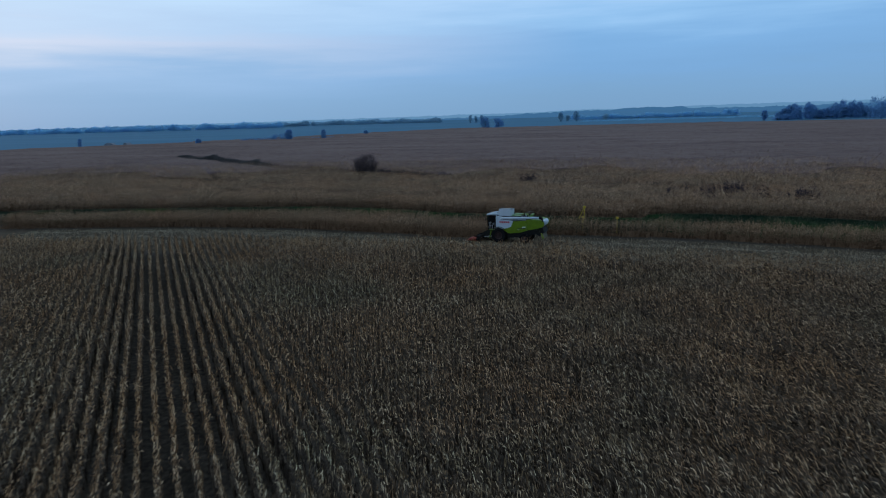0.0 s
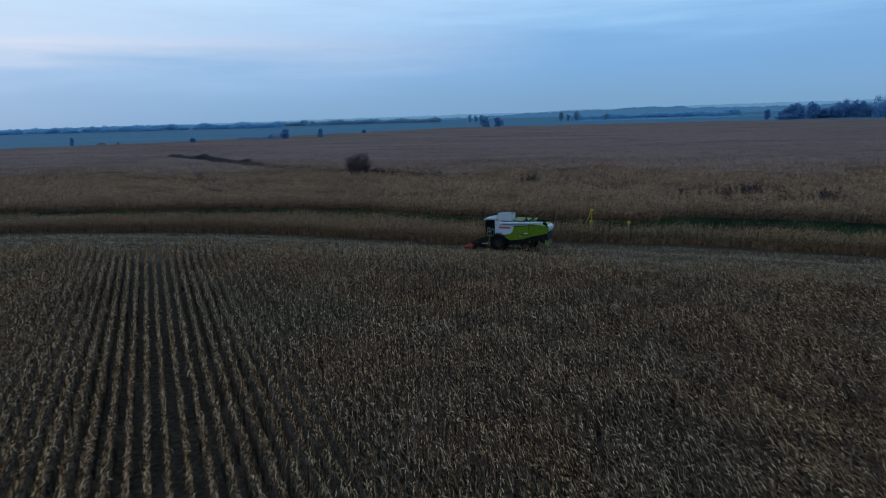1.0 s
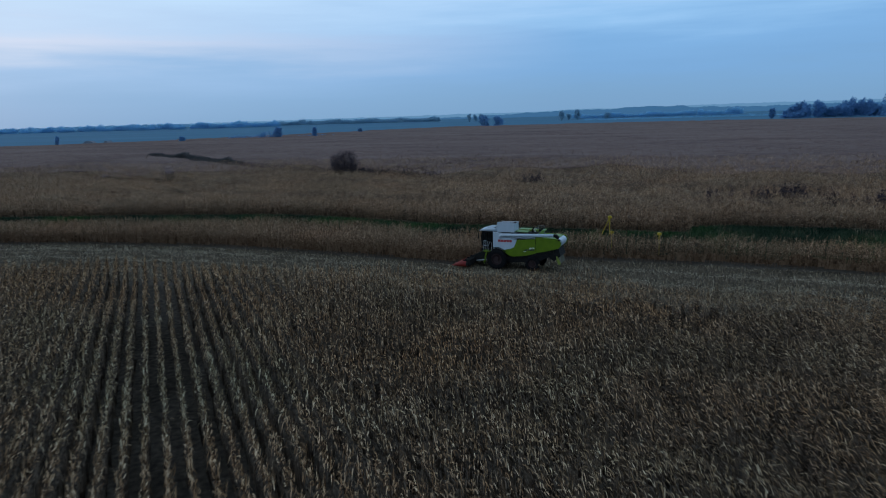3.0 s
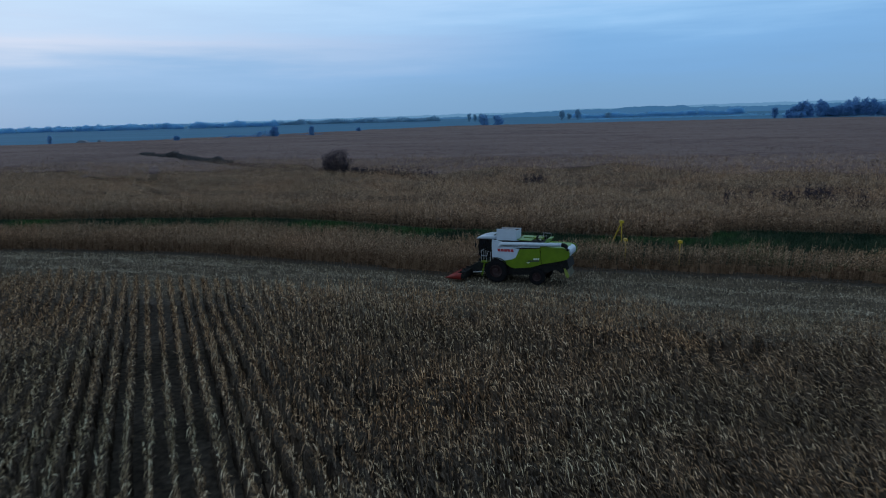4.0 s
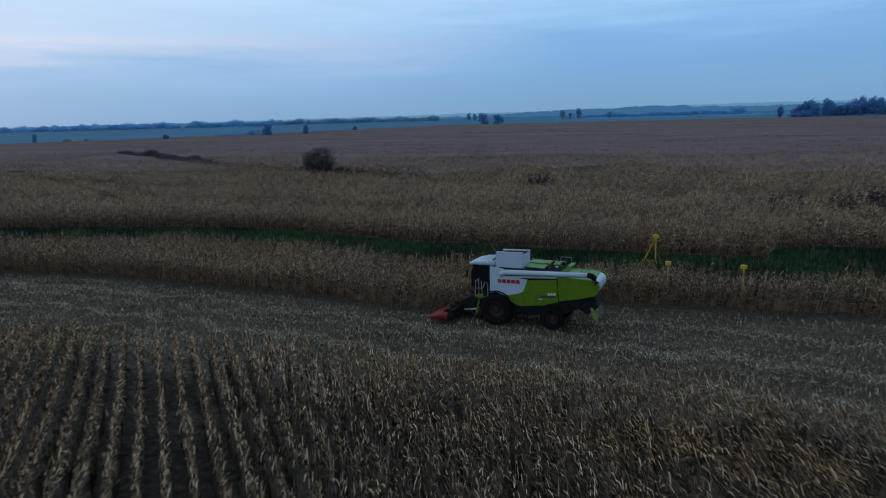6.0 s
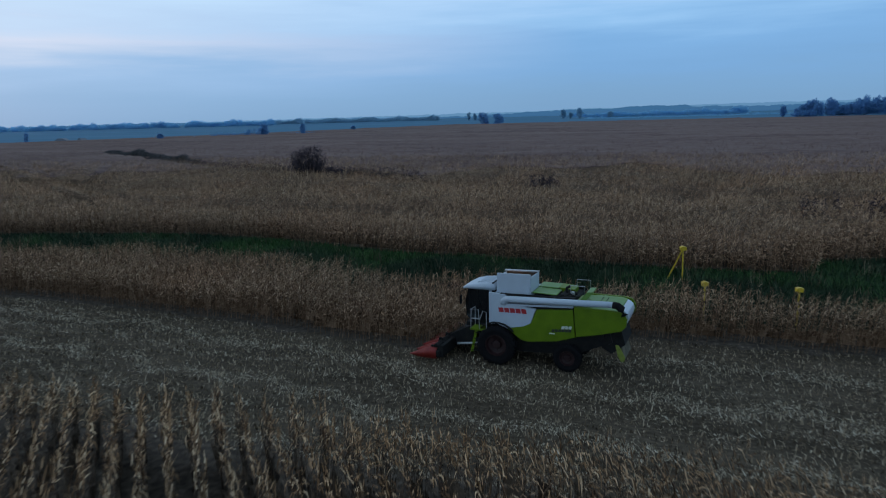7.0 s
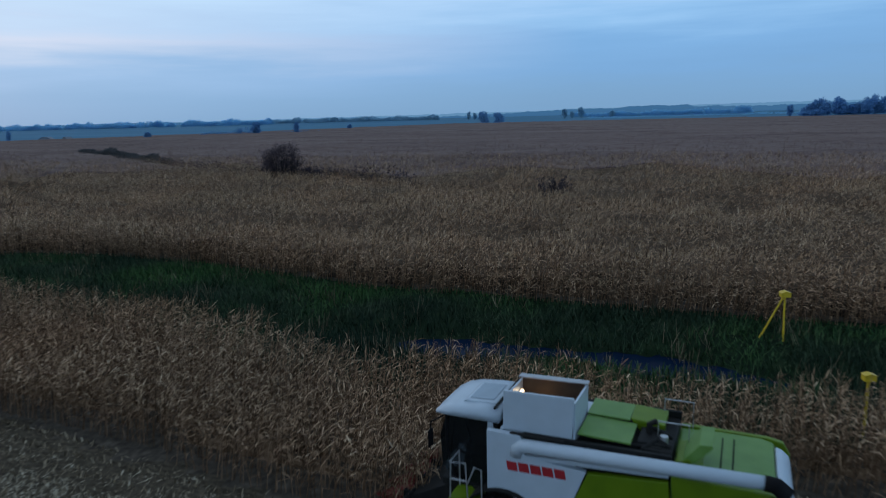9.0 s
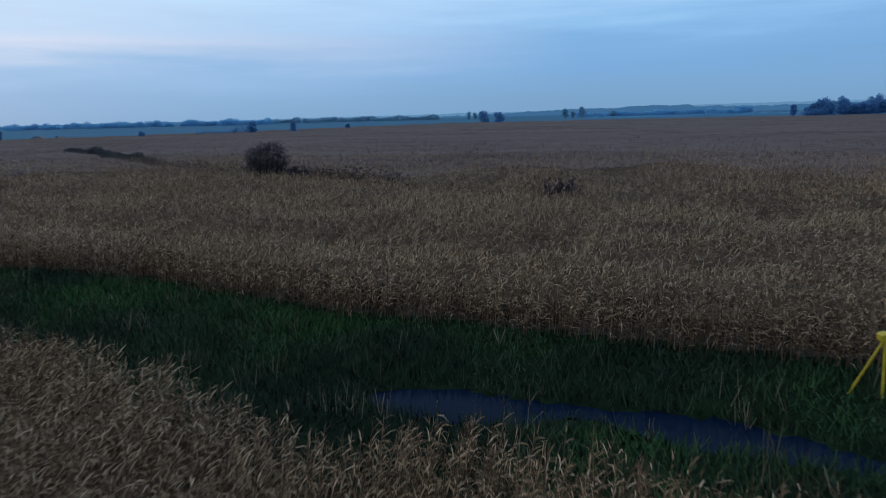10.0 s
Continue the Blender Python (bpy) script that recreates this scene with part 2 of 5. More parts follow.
def part(name, bm, mat, parent=None, label="", smooth=False):
    """One bmesh as one mesh object, under a thing or a part."""
    bmesh.ops.recalc_face_normals(bm, faces=bm.faces)
    me = bpy.data.meshes.new(name)
    bm.to_mesh(me)
    bm.free()
    ob = finish(new(name, me), mat, smooth)
    if parent:
        ob.parent = parent
    return tagged(ob, label)


def mesh_of(name, verts, faces, mat, smooth=False):
    me = bpy.data.meshes.new(name)
    me.from_pydata(verts.tolist() if hasattr(verts, "tolist") else verts, [], faces.tolist() if hasattr(faces, "tolist") else faces)
    return finish(new(name, me), mat, smooth)


def big_mesh(name, verts, tris, mat):
    """A large triangle mesh straight from arrays."""
    me = bpy.data.meshes.new(name)
    me.vertices.add(len(verts))
    me.vertices.foreach_set("co", np.ascontiguousarray(verts, np.float32).ravel())
    n = len(tris)
    me.loops.add(n * 3)
    me.loops.foreach_set("vertex_index", np.ascontiguousarray(tris, np.int32).ravel())
    me.polygons.add(n)
    me.polygons.foreach_set("loop_start", np.arange(0, 3 * n, 3, dtype=np.int32))
    me.update(calc_edges=True)
    return finish(new(name, me), mat)


def box(bm, x0, x1, y0, y1, z0, z1, bevel=0.0):
    r = bmesh.ops.create_cube(bm, size=1)
    for v in r["verts"]:
        v.co = Vector(((x0 + x1) / 2 + v.co.x * (x1 - x0), (y0 + y1) / 2 + v.co.y * (y1 - y0), (z0 + z1) / 2 + v.co.z * (z1 - z0)))
    if bevel:
        es = {e for v in r["verts"] for e in v.link_edges}
        bmesh.ops.bevel(bm, geom=list(es), offset=bevel, segments=2, affect="EDGES", profile=0.6)
    return bm


def slab(bm, outline, y0, y1, bevel=0.0):
    """A plate: an outline of (x, z), from y0 to y1."""
    a = [bm.verts.new((x, y0, z)) for x, z in outline]
    b = [bm.verts.new((x, y1, z)) for x, z in outline]
    n = len(outline)
    fs = [bm.faces.new(a), bm.faces.new(b[::-1])] + [bm.faces.new((a[i], b[i], b[(i + 1) % n], a[(i + 1) % n])) for i in range(n)]
    if bevel:
        es = list({e for f in fs for e in f.edges})
        bmesh.ops.bevel(bm, geom=es, offset=bevel, segments=2, affect="EDGES", profile=0.6)
    return bm


def tube(bm, path, r, n=10, caps=True):
    """A round tube along a path; r is one radius or one for each point."""
    path = [Vector(p) for p in path]
    rings = []
    for i, p in enumerate(path):
        d = (path[min(i + 1, len(path) - 1)] - path[max(i - 1, 0)]).normalized()
        s = d.cross(Vector((0, 0, 1)) if abs(d.z) < 0.9 else Vector((1, 0, 0))).normalized()
        u = s.cross(d)
        rad = r[i] if isinstance(r, (list, tuple)) else r
        rings.append([bm.verts.new(p + (s * math.cos(2 * math.pi * k / n) + u * math.sin(2 * math.pi * k / n)) * rad) for k in range(n)])
    for a, b in zip(rings, rings[1:]):
        for k in range(n):
            bm.faces.new((a[k], a[(k + 1) % n], b[(k + 1) % n], b[k]))
    if caps:
        bm.faces.new(rings[0][::-1])
        bm.faces.new(rings[-1])
    return bm


def spin(bm, profile, n=28, axis=(0, 0, 0), caps=True):
    """A body turned about the y axis: a profile of (radius, y)."""
    rings = [[bm.verts.new((axis[0] + r * math.cos(2 * math.pi * k / n), axis[1] + y, axis[2] + r * math.sin(2 * math.pi * k / n))) for k in range(n)] for r, y in profile]
    for a, b in zip(rings, rings[1:]):
        for k in range(n):
            bm.faces.new((a[k], a[(k + 1) % n], b[(k + 1) % n], b[k]))
    if caps:
        bm.faces.new(rings[0][::-1])
        bm.faces.new(rings[-1])
    return bm


# ---- the plan: edges of the crops, as y over x ----
def line(*pts):
    xs, ys = zip(*pts)
    return lambda x: np.interp(x, xs, ys)


FRONT = line((-200, 85), (-90, 82.2), (-60, 81.2), (-42, 80.6), (-30, 80.7), (-22, 79.5), (-16, 78.1), (-11, 76.7), (-6, 75.5), (-1, 74.4), (3, 73.4), (8, 71.9), (13, 70.4), (18, 69.0), (26, 66.5), (34, 62.5), (60, 50), (120, 22))
STRIP_NEAR = line((-200, 102), (-60, 100.3), (-46, 99.6), (-31, 97.2), (-23, 94.7), (-18, 93.0), (-12, 90.8), (-6.5, 88.4), (0, 86.0), (5, 84.2), (30, 76), (60, 62), (120, 30))
STRIP_CUT = line((-200, 104), (-6, 92.2), (2, 90.1), (10, 88.0), (14, 86.9), (20, 85.5), (28, 82.8), (35, 79.9), (60, 68), (120, 37))
STRIP_FAR = line((-200, 107.5), (-60, 106.5), (-40, 106), (-33, 105.6), (-25, 105.0), (-18, 102.7), (-13, 100.7), (-9, 98.3), (-6, 96.4), (-3.7, 94.6), (-2.2, 93.2), (-1.5, 93.3), (-0.8, 94.8), (1.4, 94.6), (2.5, 93.7), (4.5, 92.6), (7, 91.9), (11.7, 90.9), (16, 89.8), (20, 88.7), (26, 87.2), (34, 84.5), (41, 81.5), (60, 72), (120, 42))
MAIN_NEAR = line((-200, 125), (-60, 122.6), (-47, 122.4), (-34, 121.4), (-28, 120.6), (-20, 117.6), (-13.4, 114.2), (-9.4, 112.0), (-6, 110.2), (-3, 109.3), (0, 108.7), (2.3, 107.5), (4.7, 106.7), (9, 105.2), (13, 104.0), (16, 103.0), (21, 101.6), (23.6, 101.2), (24.8, 105.0), (30, 105.6), (34, 104.4), (40, 102.4), (46, 99.8), (60, 92), (120, 64))
DITCH = line((-200, 118), (-60, 117), (-40, 114.5), (-22, 109), (-10, 104.6), (-2, 102.0), (4, 101.0), (8.5, 99.8), (12.5, 97.8), (20, 95), (40, 87.5), (60, 79), (120, 50))
MAIN_FAR = line((-900, 420), (-330, 430), (-270, 470), (-216, 540), (-146, 640), (-50, 800), (76, 790), (193, 780), (292, 730), (360, 690), (900, 560))
COMBINE = pose(2.46, 86.05, 0, 0, 0, 180 - 19.5)
INTO_COMBINE = COMBINE.inverted()
WATER_Z = -0.62
POND_MID = line((-3.2, 102.3), (-2.3, 101.75), (-0.7, 101.45), (1.1, 101.1), (2.5, 100.95), (4.2, 101.1), (5.4, 100.75), (6.6, 100.05), (7.8, 99.5), (9.5, 99.0), (11.5, 98.0), (13, 97.4), (14, 97.0))
POND_HALF = line((-3.2, 0.05), (-2.3, 1.1), (-0.7, 1.75), (1.1, 1.7), (2.5, 1.2), (4.2, 0.62), (5.4, 0.48), (6.6, 1.1), (7.8, 1.5), (9.5, 1.5), (11.5, 1.15), (13, 0.5), (14, 0.05))


def ground_z(x, y):
    d = (y - DITCH(x)) * 0.95
    deep = 0.50 + 0.55 * np.exp(-((x - 4.8) / 8.0) ** 4)
    waves = 0.05 * np.sin(x * 0.9 + y * 0.3) + 0.04 * np.sin(x * 0.37 - y * 0.8)
    z = -deep * np.exp(-(d / 2.0) ** 2) * np.clip((130 - abs(x)) / 20, 0, 1) + waves * np.exp(-(d / 6) ** 2)
    wet = (abs(y - POND_MID(x)) < POND_HALF(x) * 0.9) & (x > -3.2) & (x < 14)
    return np.where(wet, np.minimum(z, WATER_Z - 0.1), np.maximum(z, WATER_Z + 0.05))


def strip_near(x, y):
    """The near edge of the standing strip: set back behind the header, which has cut six rows."""
    ahead = INTO_COMBINE[0][0] * x + INTO_COMBINE[0][1] * y + INTO_COMBINE[0][3]
    return np.where(ahead < 2.65, STRIP_CUT(x), STRIP_NEAR(x))


def off_snouts(p):
    """Leaves out what would stand inside the header."""
    ahead = INTO_COMBINE[0][0] * p[:, 0] + INTO_COMBINE[0][1] * p[:, 1] + INTO_COMBINE[0][3]
    beside = INTO_COMBINE[1][0] * p[:, 0] + INTO_COMBINE[1][1] * p[:, 1] + INTO_COMBINE[1][3]
    return p[~((ahead < 4.15) & (ahead > 2) & (abs(beside) < 2.7))]


def clear_of_header(p):
    return np.hypot(p[:, 0] - COMBINE.translation.x, p[:, 1] - COMBINE.translation.y) > 5.2


def crop(x, y):
    """Which crop stands at a place: 1 the near field, 2 the strip, 3 the main field, 0 none."""
    k = np.zeros(np.shape(x), int)
    k = np.where(y < FRONT(x), 1, k)
    k = np.where((y > strip_near(x, y)) & (y < STRIP_FAR(x)), 2, k)
    return np.where((y > MAIN_NEAR(x)) & (y < MAIN_FAR(x)), 3, k)


def in_view(x, y, spare=4.0):
    """The wedge of the plan that the flight looks over."""
    return (abs(x - 2 + 0.082 * y) < 0.68 * np.maximum(y, 0) + spare) & (y > 15)


# ---- ground: one sheet to the horizon ----
def ground():
    xs = np.unique(np.concatenate([np.linspace(-4500, -160, 32), np.arange(-160, 121, 1.4), np.linspace(121, 4500, 34)]))
    ys = np.unique(np.concatenate([np.linspace(-1500, 10, 16), np.arange(10, 60, 1.2), np.arange(60, 94, 0.7), np.arange(94, 105, 0.3), np.arange(105, 131, 0.7), np.geomspace(132, 4800, 60)]))
    X, Y = np.meshgrid(xs, ys)
    Z = ground_z(X, Y)
    v = np.stack([X, Y, Z], -1).reshape(-1, 3)
    nx, ny = len(xs), len(ys)
    i = (np.arange(ny - 1)[:, None] * nx + np.arange(nx - 1)[None, :]).ravel()
    f = np.stack([i, i + 1, i + nx + 1, i + nx], -1)
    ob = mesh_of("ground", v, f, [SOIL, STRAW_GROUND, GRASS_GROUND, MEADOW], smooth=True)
    c = v[f].mean(1)
    k = crop(c[:, 0], c[:, 1])
    strip_end = strip_near(c[:, 0], c[:, 1])
    idx = np.zeros(len(f), np.int32)
    idx[(k == 0) & (c[:, 1] >= FRONT(c[:, 0]) + 1.0 + 0.5 * np.sin(c[:, 0] * 0.9) + 0.4 * np.sin(c[:, 0] * 2.3)) & (c[:, 1] <= strip_end)] = 1
    idx[(c[:, 1] >= STRIP_FAR(c[:, 0])) & (c[:, 1] <= MAIN_NEAR(c[:, 0]) + 1.6)] = 2
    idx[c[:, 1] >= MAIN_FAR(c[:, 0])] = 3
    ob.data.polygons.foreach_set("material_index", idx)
    tagged(ob, "flat farmland of dark soil, straw stubble, ditch turf and meadow coloured blue for haze", "ground", kind="structure")


ground()


# ---- maize ----
rng = np.random.default_rng(7)


def leaf(base, az, length, width, rise, droop, segs=2):
    """A curved blade: points and triangles."""
    d = np.array([math.cos(az), math.sin(az), 0])
    s = np.array([-math.sin(az), math.cos(az), 0])
    pts, tris = [], []
    for i in range(segs + 1):
        t = i / segs
        p = np.array(base) + d * length * (t * (1 - 0.25 * t * droop)) + np.array([0, 0, rise * t - droop * length * t * t])
        w = width * (0.6 + 0.9 * t - 1.5 * t * t) if i < segs else 0
        tw = s * math.cos(t * 0.9) + np.array([0, 0, math.sin(t * 0.9)])
        pts += [p + tw * w / 2, p - tw * w / 2] if i < segs else [p]
    for i in range(segs - 1):
        a = 2 * i
        tris += [(a, a + 1, a + 3), (a, a + 3, a + 2)]
    a = 2 * (segs - 1)
    tris.append((a, a + 1, a + 2))
    return pts, tris


def maize(height, leaves, low, segs=2, stalk=True, seed=0, tassel=True, broad=1.0, reach=1.0, loose=0.3, stand=(0.05, 0.45), hang=(0.25, 1.15), rusty=0.0):
    """One dry maize plant: a stalk, hanging blades from low upwards, a tassel."""
    r = np.random.default_rng(seed)
    V, T, M = [], [], []

    def add(p, t, m=0):
        n = len(V)
        V.extend(p)
        T.extend([(a + n, b + n, c + n) for a, b, c in t])
        M.extend([m] * len(t))

    if stalk:
        w = 0.016 * broad
        for a in (0.0, 1.57):
            c, s = math.cos(a) * w, math.sin(a) * w
            add([(c, s, low * 0.3), (-c, -s, low * 0.3), (c * 0.5, s * 0.5, height), (-c * 0.5, -s * 0.5, height)], [(0, 1, 3), (0, 3, 2)], 1)
    spin_ = r.normal(0, 0.25)
    for i in range(leaves):
        h = low + (height * 0.97 - low) * ((i + r.uniform(0, 0.6)) / leaves) ** 0.8
        az = spin_ + i * 3.14 + r.normal(0, loose)
        length = reach * r.uniform(0.4, 0.72) * (0.75 if h > height * 0.8 else 1)
        p, t = leaf((0, 0, h), az, length, r.uniform(0.04, 0.066) * broad, r.uniform(*stand), r.uniform(*hang), segs)
        # Low leaves take the darker second colour, partly standing in for shade.
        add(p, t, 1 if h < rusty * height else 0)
    if tassel:
        for i in range(2):
            az = r.uniform(0, 6.28)
            p, t = leaf((0, 0, height - 0.05), az, r.uniform(0.05, 0.16), 0.025 * broad, r.uniform(0.2, 0.34), 0.1, 1)
            add(p, t)
    return np.array(V), np.array(T), np.array(M)


def sow(name, places, height, kinds, spread, mat, lean=0.10, along=None, wind=0.05, under=None):
    """Many plants from a few kinds, each turned, leaned and scaled by chance, as one mesh."""
    n = len(places)
    which = rng.integers(0, len(kinds), n)
    VV, TT, MM, base = [], [], [], 0
    for k, (v, t, tm) in enumerate(kinds):
        p = places[which == k]
        m = len(p)
        if not m:
            continue
        a = rng.uniform(0, 2 * np.pi, m) if along is None else radians(90 + along) + rng.normal(0, 0.14, m) + np.pi * rng.integers(0, 2, m)
        s = rng.normal(1, spread, m).clip(0.6, 1.35) * height[which == k]
        lx, ly = rng.normal(wind, lean, m), rng.normal(0, lean, m)
        x = v[None, :, 0] * np.cos(a)[:, None] - v[None, :, 1] * np.sin(a)[:, None]
        y = v[None, :, 0] * np.sin(a)[:, None] + v[None, :, 1] * np.cos(a)[:, None]
        z = v[None, :, 2] * s[:, None]
        x = x + lx[:, None] * z + p[:, 0][:, None]
        y = y + ly[:, None] * z + p[:, 1][:, None]
        z = z + p[:, 2][:, None]
        VV.append(np.stack([x, y, z], -1).reshape(-1, 3))
        TT.append((t[None] + (base + np.arange(m) * len(v))[:, None, None]).reshape(-1, 3))
        MM.append(np.tile(tm, m))
        base += m * len(v)
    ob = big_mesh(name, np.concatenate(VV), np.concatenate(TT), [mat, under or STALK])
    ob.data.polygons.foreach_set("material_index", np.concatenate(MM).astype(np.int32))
    return ob


def rows_of(x0, x1, y0, y1, heading, gap, step, jitter=0.05):
    """Places in straight rows that run along heading (degrees left of +y)."""
    a = radians(heading)
    d, s = np.array([-math.sin(a), math.cos(a)]), np.array([math.cos(a), math.sin(a)])
    c = np.array([(x0 + x1) / 2, (y0 + y1) / 2])
    R = math.hypot(x1 - x0, y1 - y0) / 2
    i = np.arange(-R, R, gap)
    j = np.arange(-R, R, step)
    I, J = np.meshgrid(i, j)
    J = J + rng.uniform(-0.5, 0.5, J.shape) * step
    I = I + rng.normal(0, jitter, I.shape)
    p = c + I.reshape(-1, 1) * s + J.reshape(-1, 1) * d
    return p[(p[:, 0] > x0) & (p[:, 0] < x1) & (p[:, 1] > y0) & (p[:, 1] < y1)]


def with_ground(p):
    return np.column_stack([p, ground_z(p[:, 0], p[:, 1])])


def patchy(p, size, seed):
    """A smooth chance field between about -1 and 1."""
    r = np.random.default_rng(seed)
    f = 0
    for k in range(6):
        a, ph = r.uniform(0, 6.28), r.uniform(0, 6.28)
        w = 2 * np.pi / (size * r.uniform(0.6, 1.8))
        f = f + np.sin((p[:, 0] * math.cos(a) + p[:, 1] * math.sin(a)) * w + ph)
    return f / 2.6


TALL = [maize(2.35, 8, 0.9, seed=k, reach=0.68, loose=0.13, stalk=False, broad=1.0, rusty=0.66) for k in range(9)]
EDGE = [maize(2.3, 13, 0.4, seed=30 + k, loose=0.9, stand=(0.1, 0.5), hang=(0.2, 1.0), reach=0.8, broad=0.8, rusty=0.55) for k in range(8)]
BRINK = [maize(2.3, 12, 0.4, seed=50 + k, loose=0.9, stand=(0.1, 0.5), hang=(0.2, 1.0), reach=0.85, broad=0.9, rusty=0.0) for k in range(8)]
FARK = [maize(2.3, 6, 1.2, seed=60 + k, broad=1.0, tassel=False, stalk=False, loose=0.8, reach=0.9, stand=(0.2, 0.6), hang=(0.1, 0.8)) for k in range(6)]
SIDE = [maize(2.35, 6, 1.0, seed=100 + k, broad=2.2, stalk=False, tassel=False, loose=0.4) for k in range(4)]
LUMP = [maize(2.2, 4, 1.45, seed=80 + k, broad=1.7, loose=1.5, stand=(0.25, 0.6), hang=(0.1, 0.7), stalk=False, tassel=False) for k in range(6)]


def dips(p):
    """Places where the crop stands low and thin."""
    f = 0
    for x, y, r_, d in DIPS:
        f = f + d * np.exp(-(((p[:, 0] - x) / r_) ** 2 + ((p[:, 1] - y) / (r_ * 0.7)) ** 2) ** 2)
    # low crop before the ditch that crosses the main field
    before = np.interp(p[:, 0], (-60, -31, -10, 6), (208, 186, 164, 155)) - p[:, 1]
    f = f + np.where((before > 0) & (before < 9) & (p[:, 0] > -44) & (p[:, 0] < 2), 0.3, 0)
    # wheel tracks across the main field
    for x0, y0, x1, y1 in ((-50, 138, -116, 206), (-47, 142, -111, 209), (-66, 162, -92, 214)):
        s = (p[:, 0] - x0) * (y1 - y0) - (p[:, 1] - y0) * (x1 - x0)
        on = (p[:, 1] > y0) & (p[:, 1] < y1)
        f = f + np.where(on & (abs(s) / math.hypot(x1 - x0, y1 - y0) < 1.1), 0.5, 0)
    return f


def poor_patch(p):
    """The corner of the near field where the plants are bare below and the soil shows: 0 to 1."""
    d = ((p[:, 0] + 25) / 14) ** 2 + ((p[:, 1] - 75) / 8) ** 2
    return np.clip(1.5 - d + 0.4 * patchy(p, 6, 91), 0, 1)


def swales(p):
    """Long shallow bands across the main field where the crop stands higher or lower."""
    return patchy(np.column_stack([p[:, 0] * 0.22, p[:, 1] + 0.3 * p[:, 0]]), 13, 71)


DIPS = [(8.6, 151, 4.0, 0.45), (-14, 139, 5, 0.25), (22, 132, 6, 0.25), (32, 124, 7, 0.2), (12, 222, 7, 0.5), (19, 173, 7, 0.4), (-14, 142, 4, 0.2), (-50, 150, 9, 0.15), (13.3, 63.8, 1.8, 0.7), (12.6, 67.2, 1.3, 0.3), (62, 118, 6, 0.25)]
# the near field, in clear rows that run away from the eye
p = rows_of(-75, 62, 15, 90, 27.6, 0.75, 0.16, 0.025)
p = p[(crop(p[:, 0], p[:, 1] + 0.3) == 1) & in_view(p[:, 0], p[:, 1], 3)]
p = p[rng.random(len(p)) < 0.94]
weak = poor_patch(p)
h = 1.0 - 0.06 * weak + 0.08 * patchy(p, 9, 3) + 0.12 * patchy(p, 3.5, 61) * np.clip((p[:, 0] + 0.3 * p[:, 1] - 5) / 12, 0, 1) - dips(p)
tagged(sow("near_maize_field", with_ground(p), h, TALL, 0.06, CORN, 0.028, 27.6, 0.03, SHADE_LEAVES), "dry brown standing maize in long rows on dark soil", "maize", kind="stuff")

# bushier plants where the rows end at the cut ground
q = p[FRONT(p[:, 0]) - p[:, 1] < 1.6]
tagged(sow("maize_row_ends", with_ground(q), np.full(len(q), 0.86), EDGE, 0.08, CORN, 0.06, 27.6, 0.03, SHADE_LEAVES), "dry brown maize where the rows end at the stubble", "maize", kind="stuff")


# dark upright sheets along each row, standing in for shade among dead lower leaves and stalks
def row_shade(x0, x1, y0, y1, heading, gap, step, keep, height):
    a = radians(heading)
    d, s = np.array([-math.sin(a), math.cos(a)]), np.array([math.cos(a), math.sin(a)])
    c = np.array([(x0 + x1) / 2, (y0 + y1) / 2])
    R = math.hypot(x1 - x0, y1 - y0) / 2
    I, J = np.meshgrid(np.arange(-R, R, gap), np.arange(-R, R, step), indexing="ij")
    p = c + I.reshape(-1, 1) * s + J.reshape(-1, 1) * d
    p = p[keep(p) & (p[:, 0] > x0) & (p[:, 0] < x1) & (p[:, 1] > y0) & (p[:, 1] < y1)]
    p = p[rng.random(len(p)) < 0.9]
    n = len(p)
    o = rng.normal(0, 0.04, (n, 2))
    e = d[None] * step * rng.uniform(0.45, 0.7, n)[:, None]
    lo, hi = with_ground(p - e + o), with_ground(p + e - o)
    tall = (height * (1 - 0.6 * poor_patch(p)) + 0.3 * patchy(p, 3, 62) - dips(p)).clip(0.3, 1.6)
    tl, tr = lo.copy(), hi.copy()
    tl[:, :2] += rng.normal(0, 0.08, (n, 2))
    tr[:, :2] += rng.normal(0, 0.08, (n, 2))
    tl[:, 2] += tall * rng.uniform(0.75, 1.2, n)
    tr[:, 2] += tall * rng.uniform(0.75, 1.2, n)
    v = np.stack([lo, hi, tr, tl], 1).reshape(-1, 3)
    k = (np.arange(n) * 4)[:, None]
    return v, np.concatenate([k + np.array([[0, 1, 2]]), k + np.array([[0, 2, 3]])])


v, t = row_shade(-75, 62, 15, 90, 27.6, 0.75, 0.3, lambda p: (crop(p[:, 0], p[:, 1] + 0.8) == 1) & in_view(p[:, 0], p[:, 1], 3), 0.95)
v2, t2 = row_shade(-80, 66, -20, 90, 27.6, 0.75, 0.5, lambda p: (crop(p[:, 0], p[:, 1] + 0.8) == 1) & ~in_view(p[:, 0], p[:, 1], 3), 1.05)
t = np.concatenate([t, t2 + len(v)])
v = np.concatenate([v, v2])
tagged(big_mesh("maize_row_shade", v, t, SHADE_LEAVES), "dark sheets along the maize rows for shade among dead lower leaves", "maize", kind="stuff")

# the rest of that field, beside and behind the flight
p = rows_of(-80, 66, -20, 90, 27.6, 0.75, 3.0, 0.06)
p = p[(crop(p[:, 0], p[:, 1] + 0.3) == 1) & ~in_view(p[:, 0], p[:, 1], 3)]
tagged(sow("maize_field_sides", with_ground(p), 1.0 + 0.08 * patchy(p, 9, 3), SIDE, 0.06, CORN, 0.05, 27.6, 0.03), "dry brown standing maize in rows beside the flight", "maize", kind="stuff")

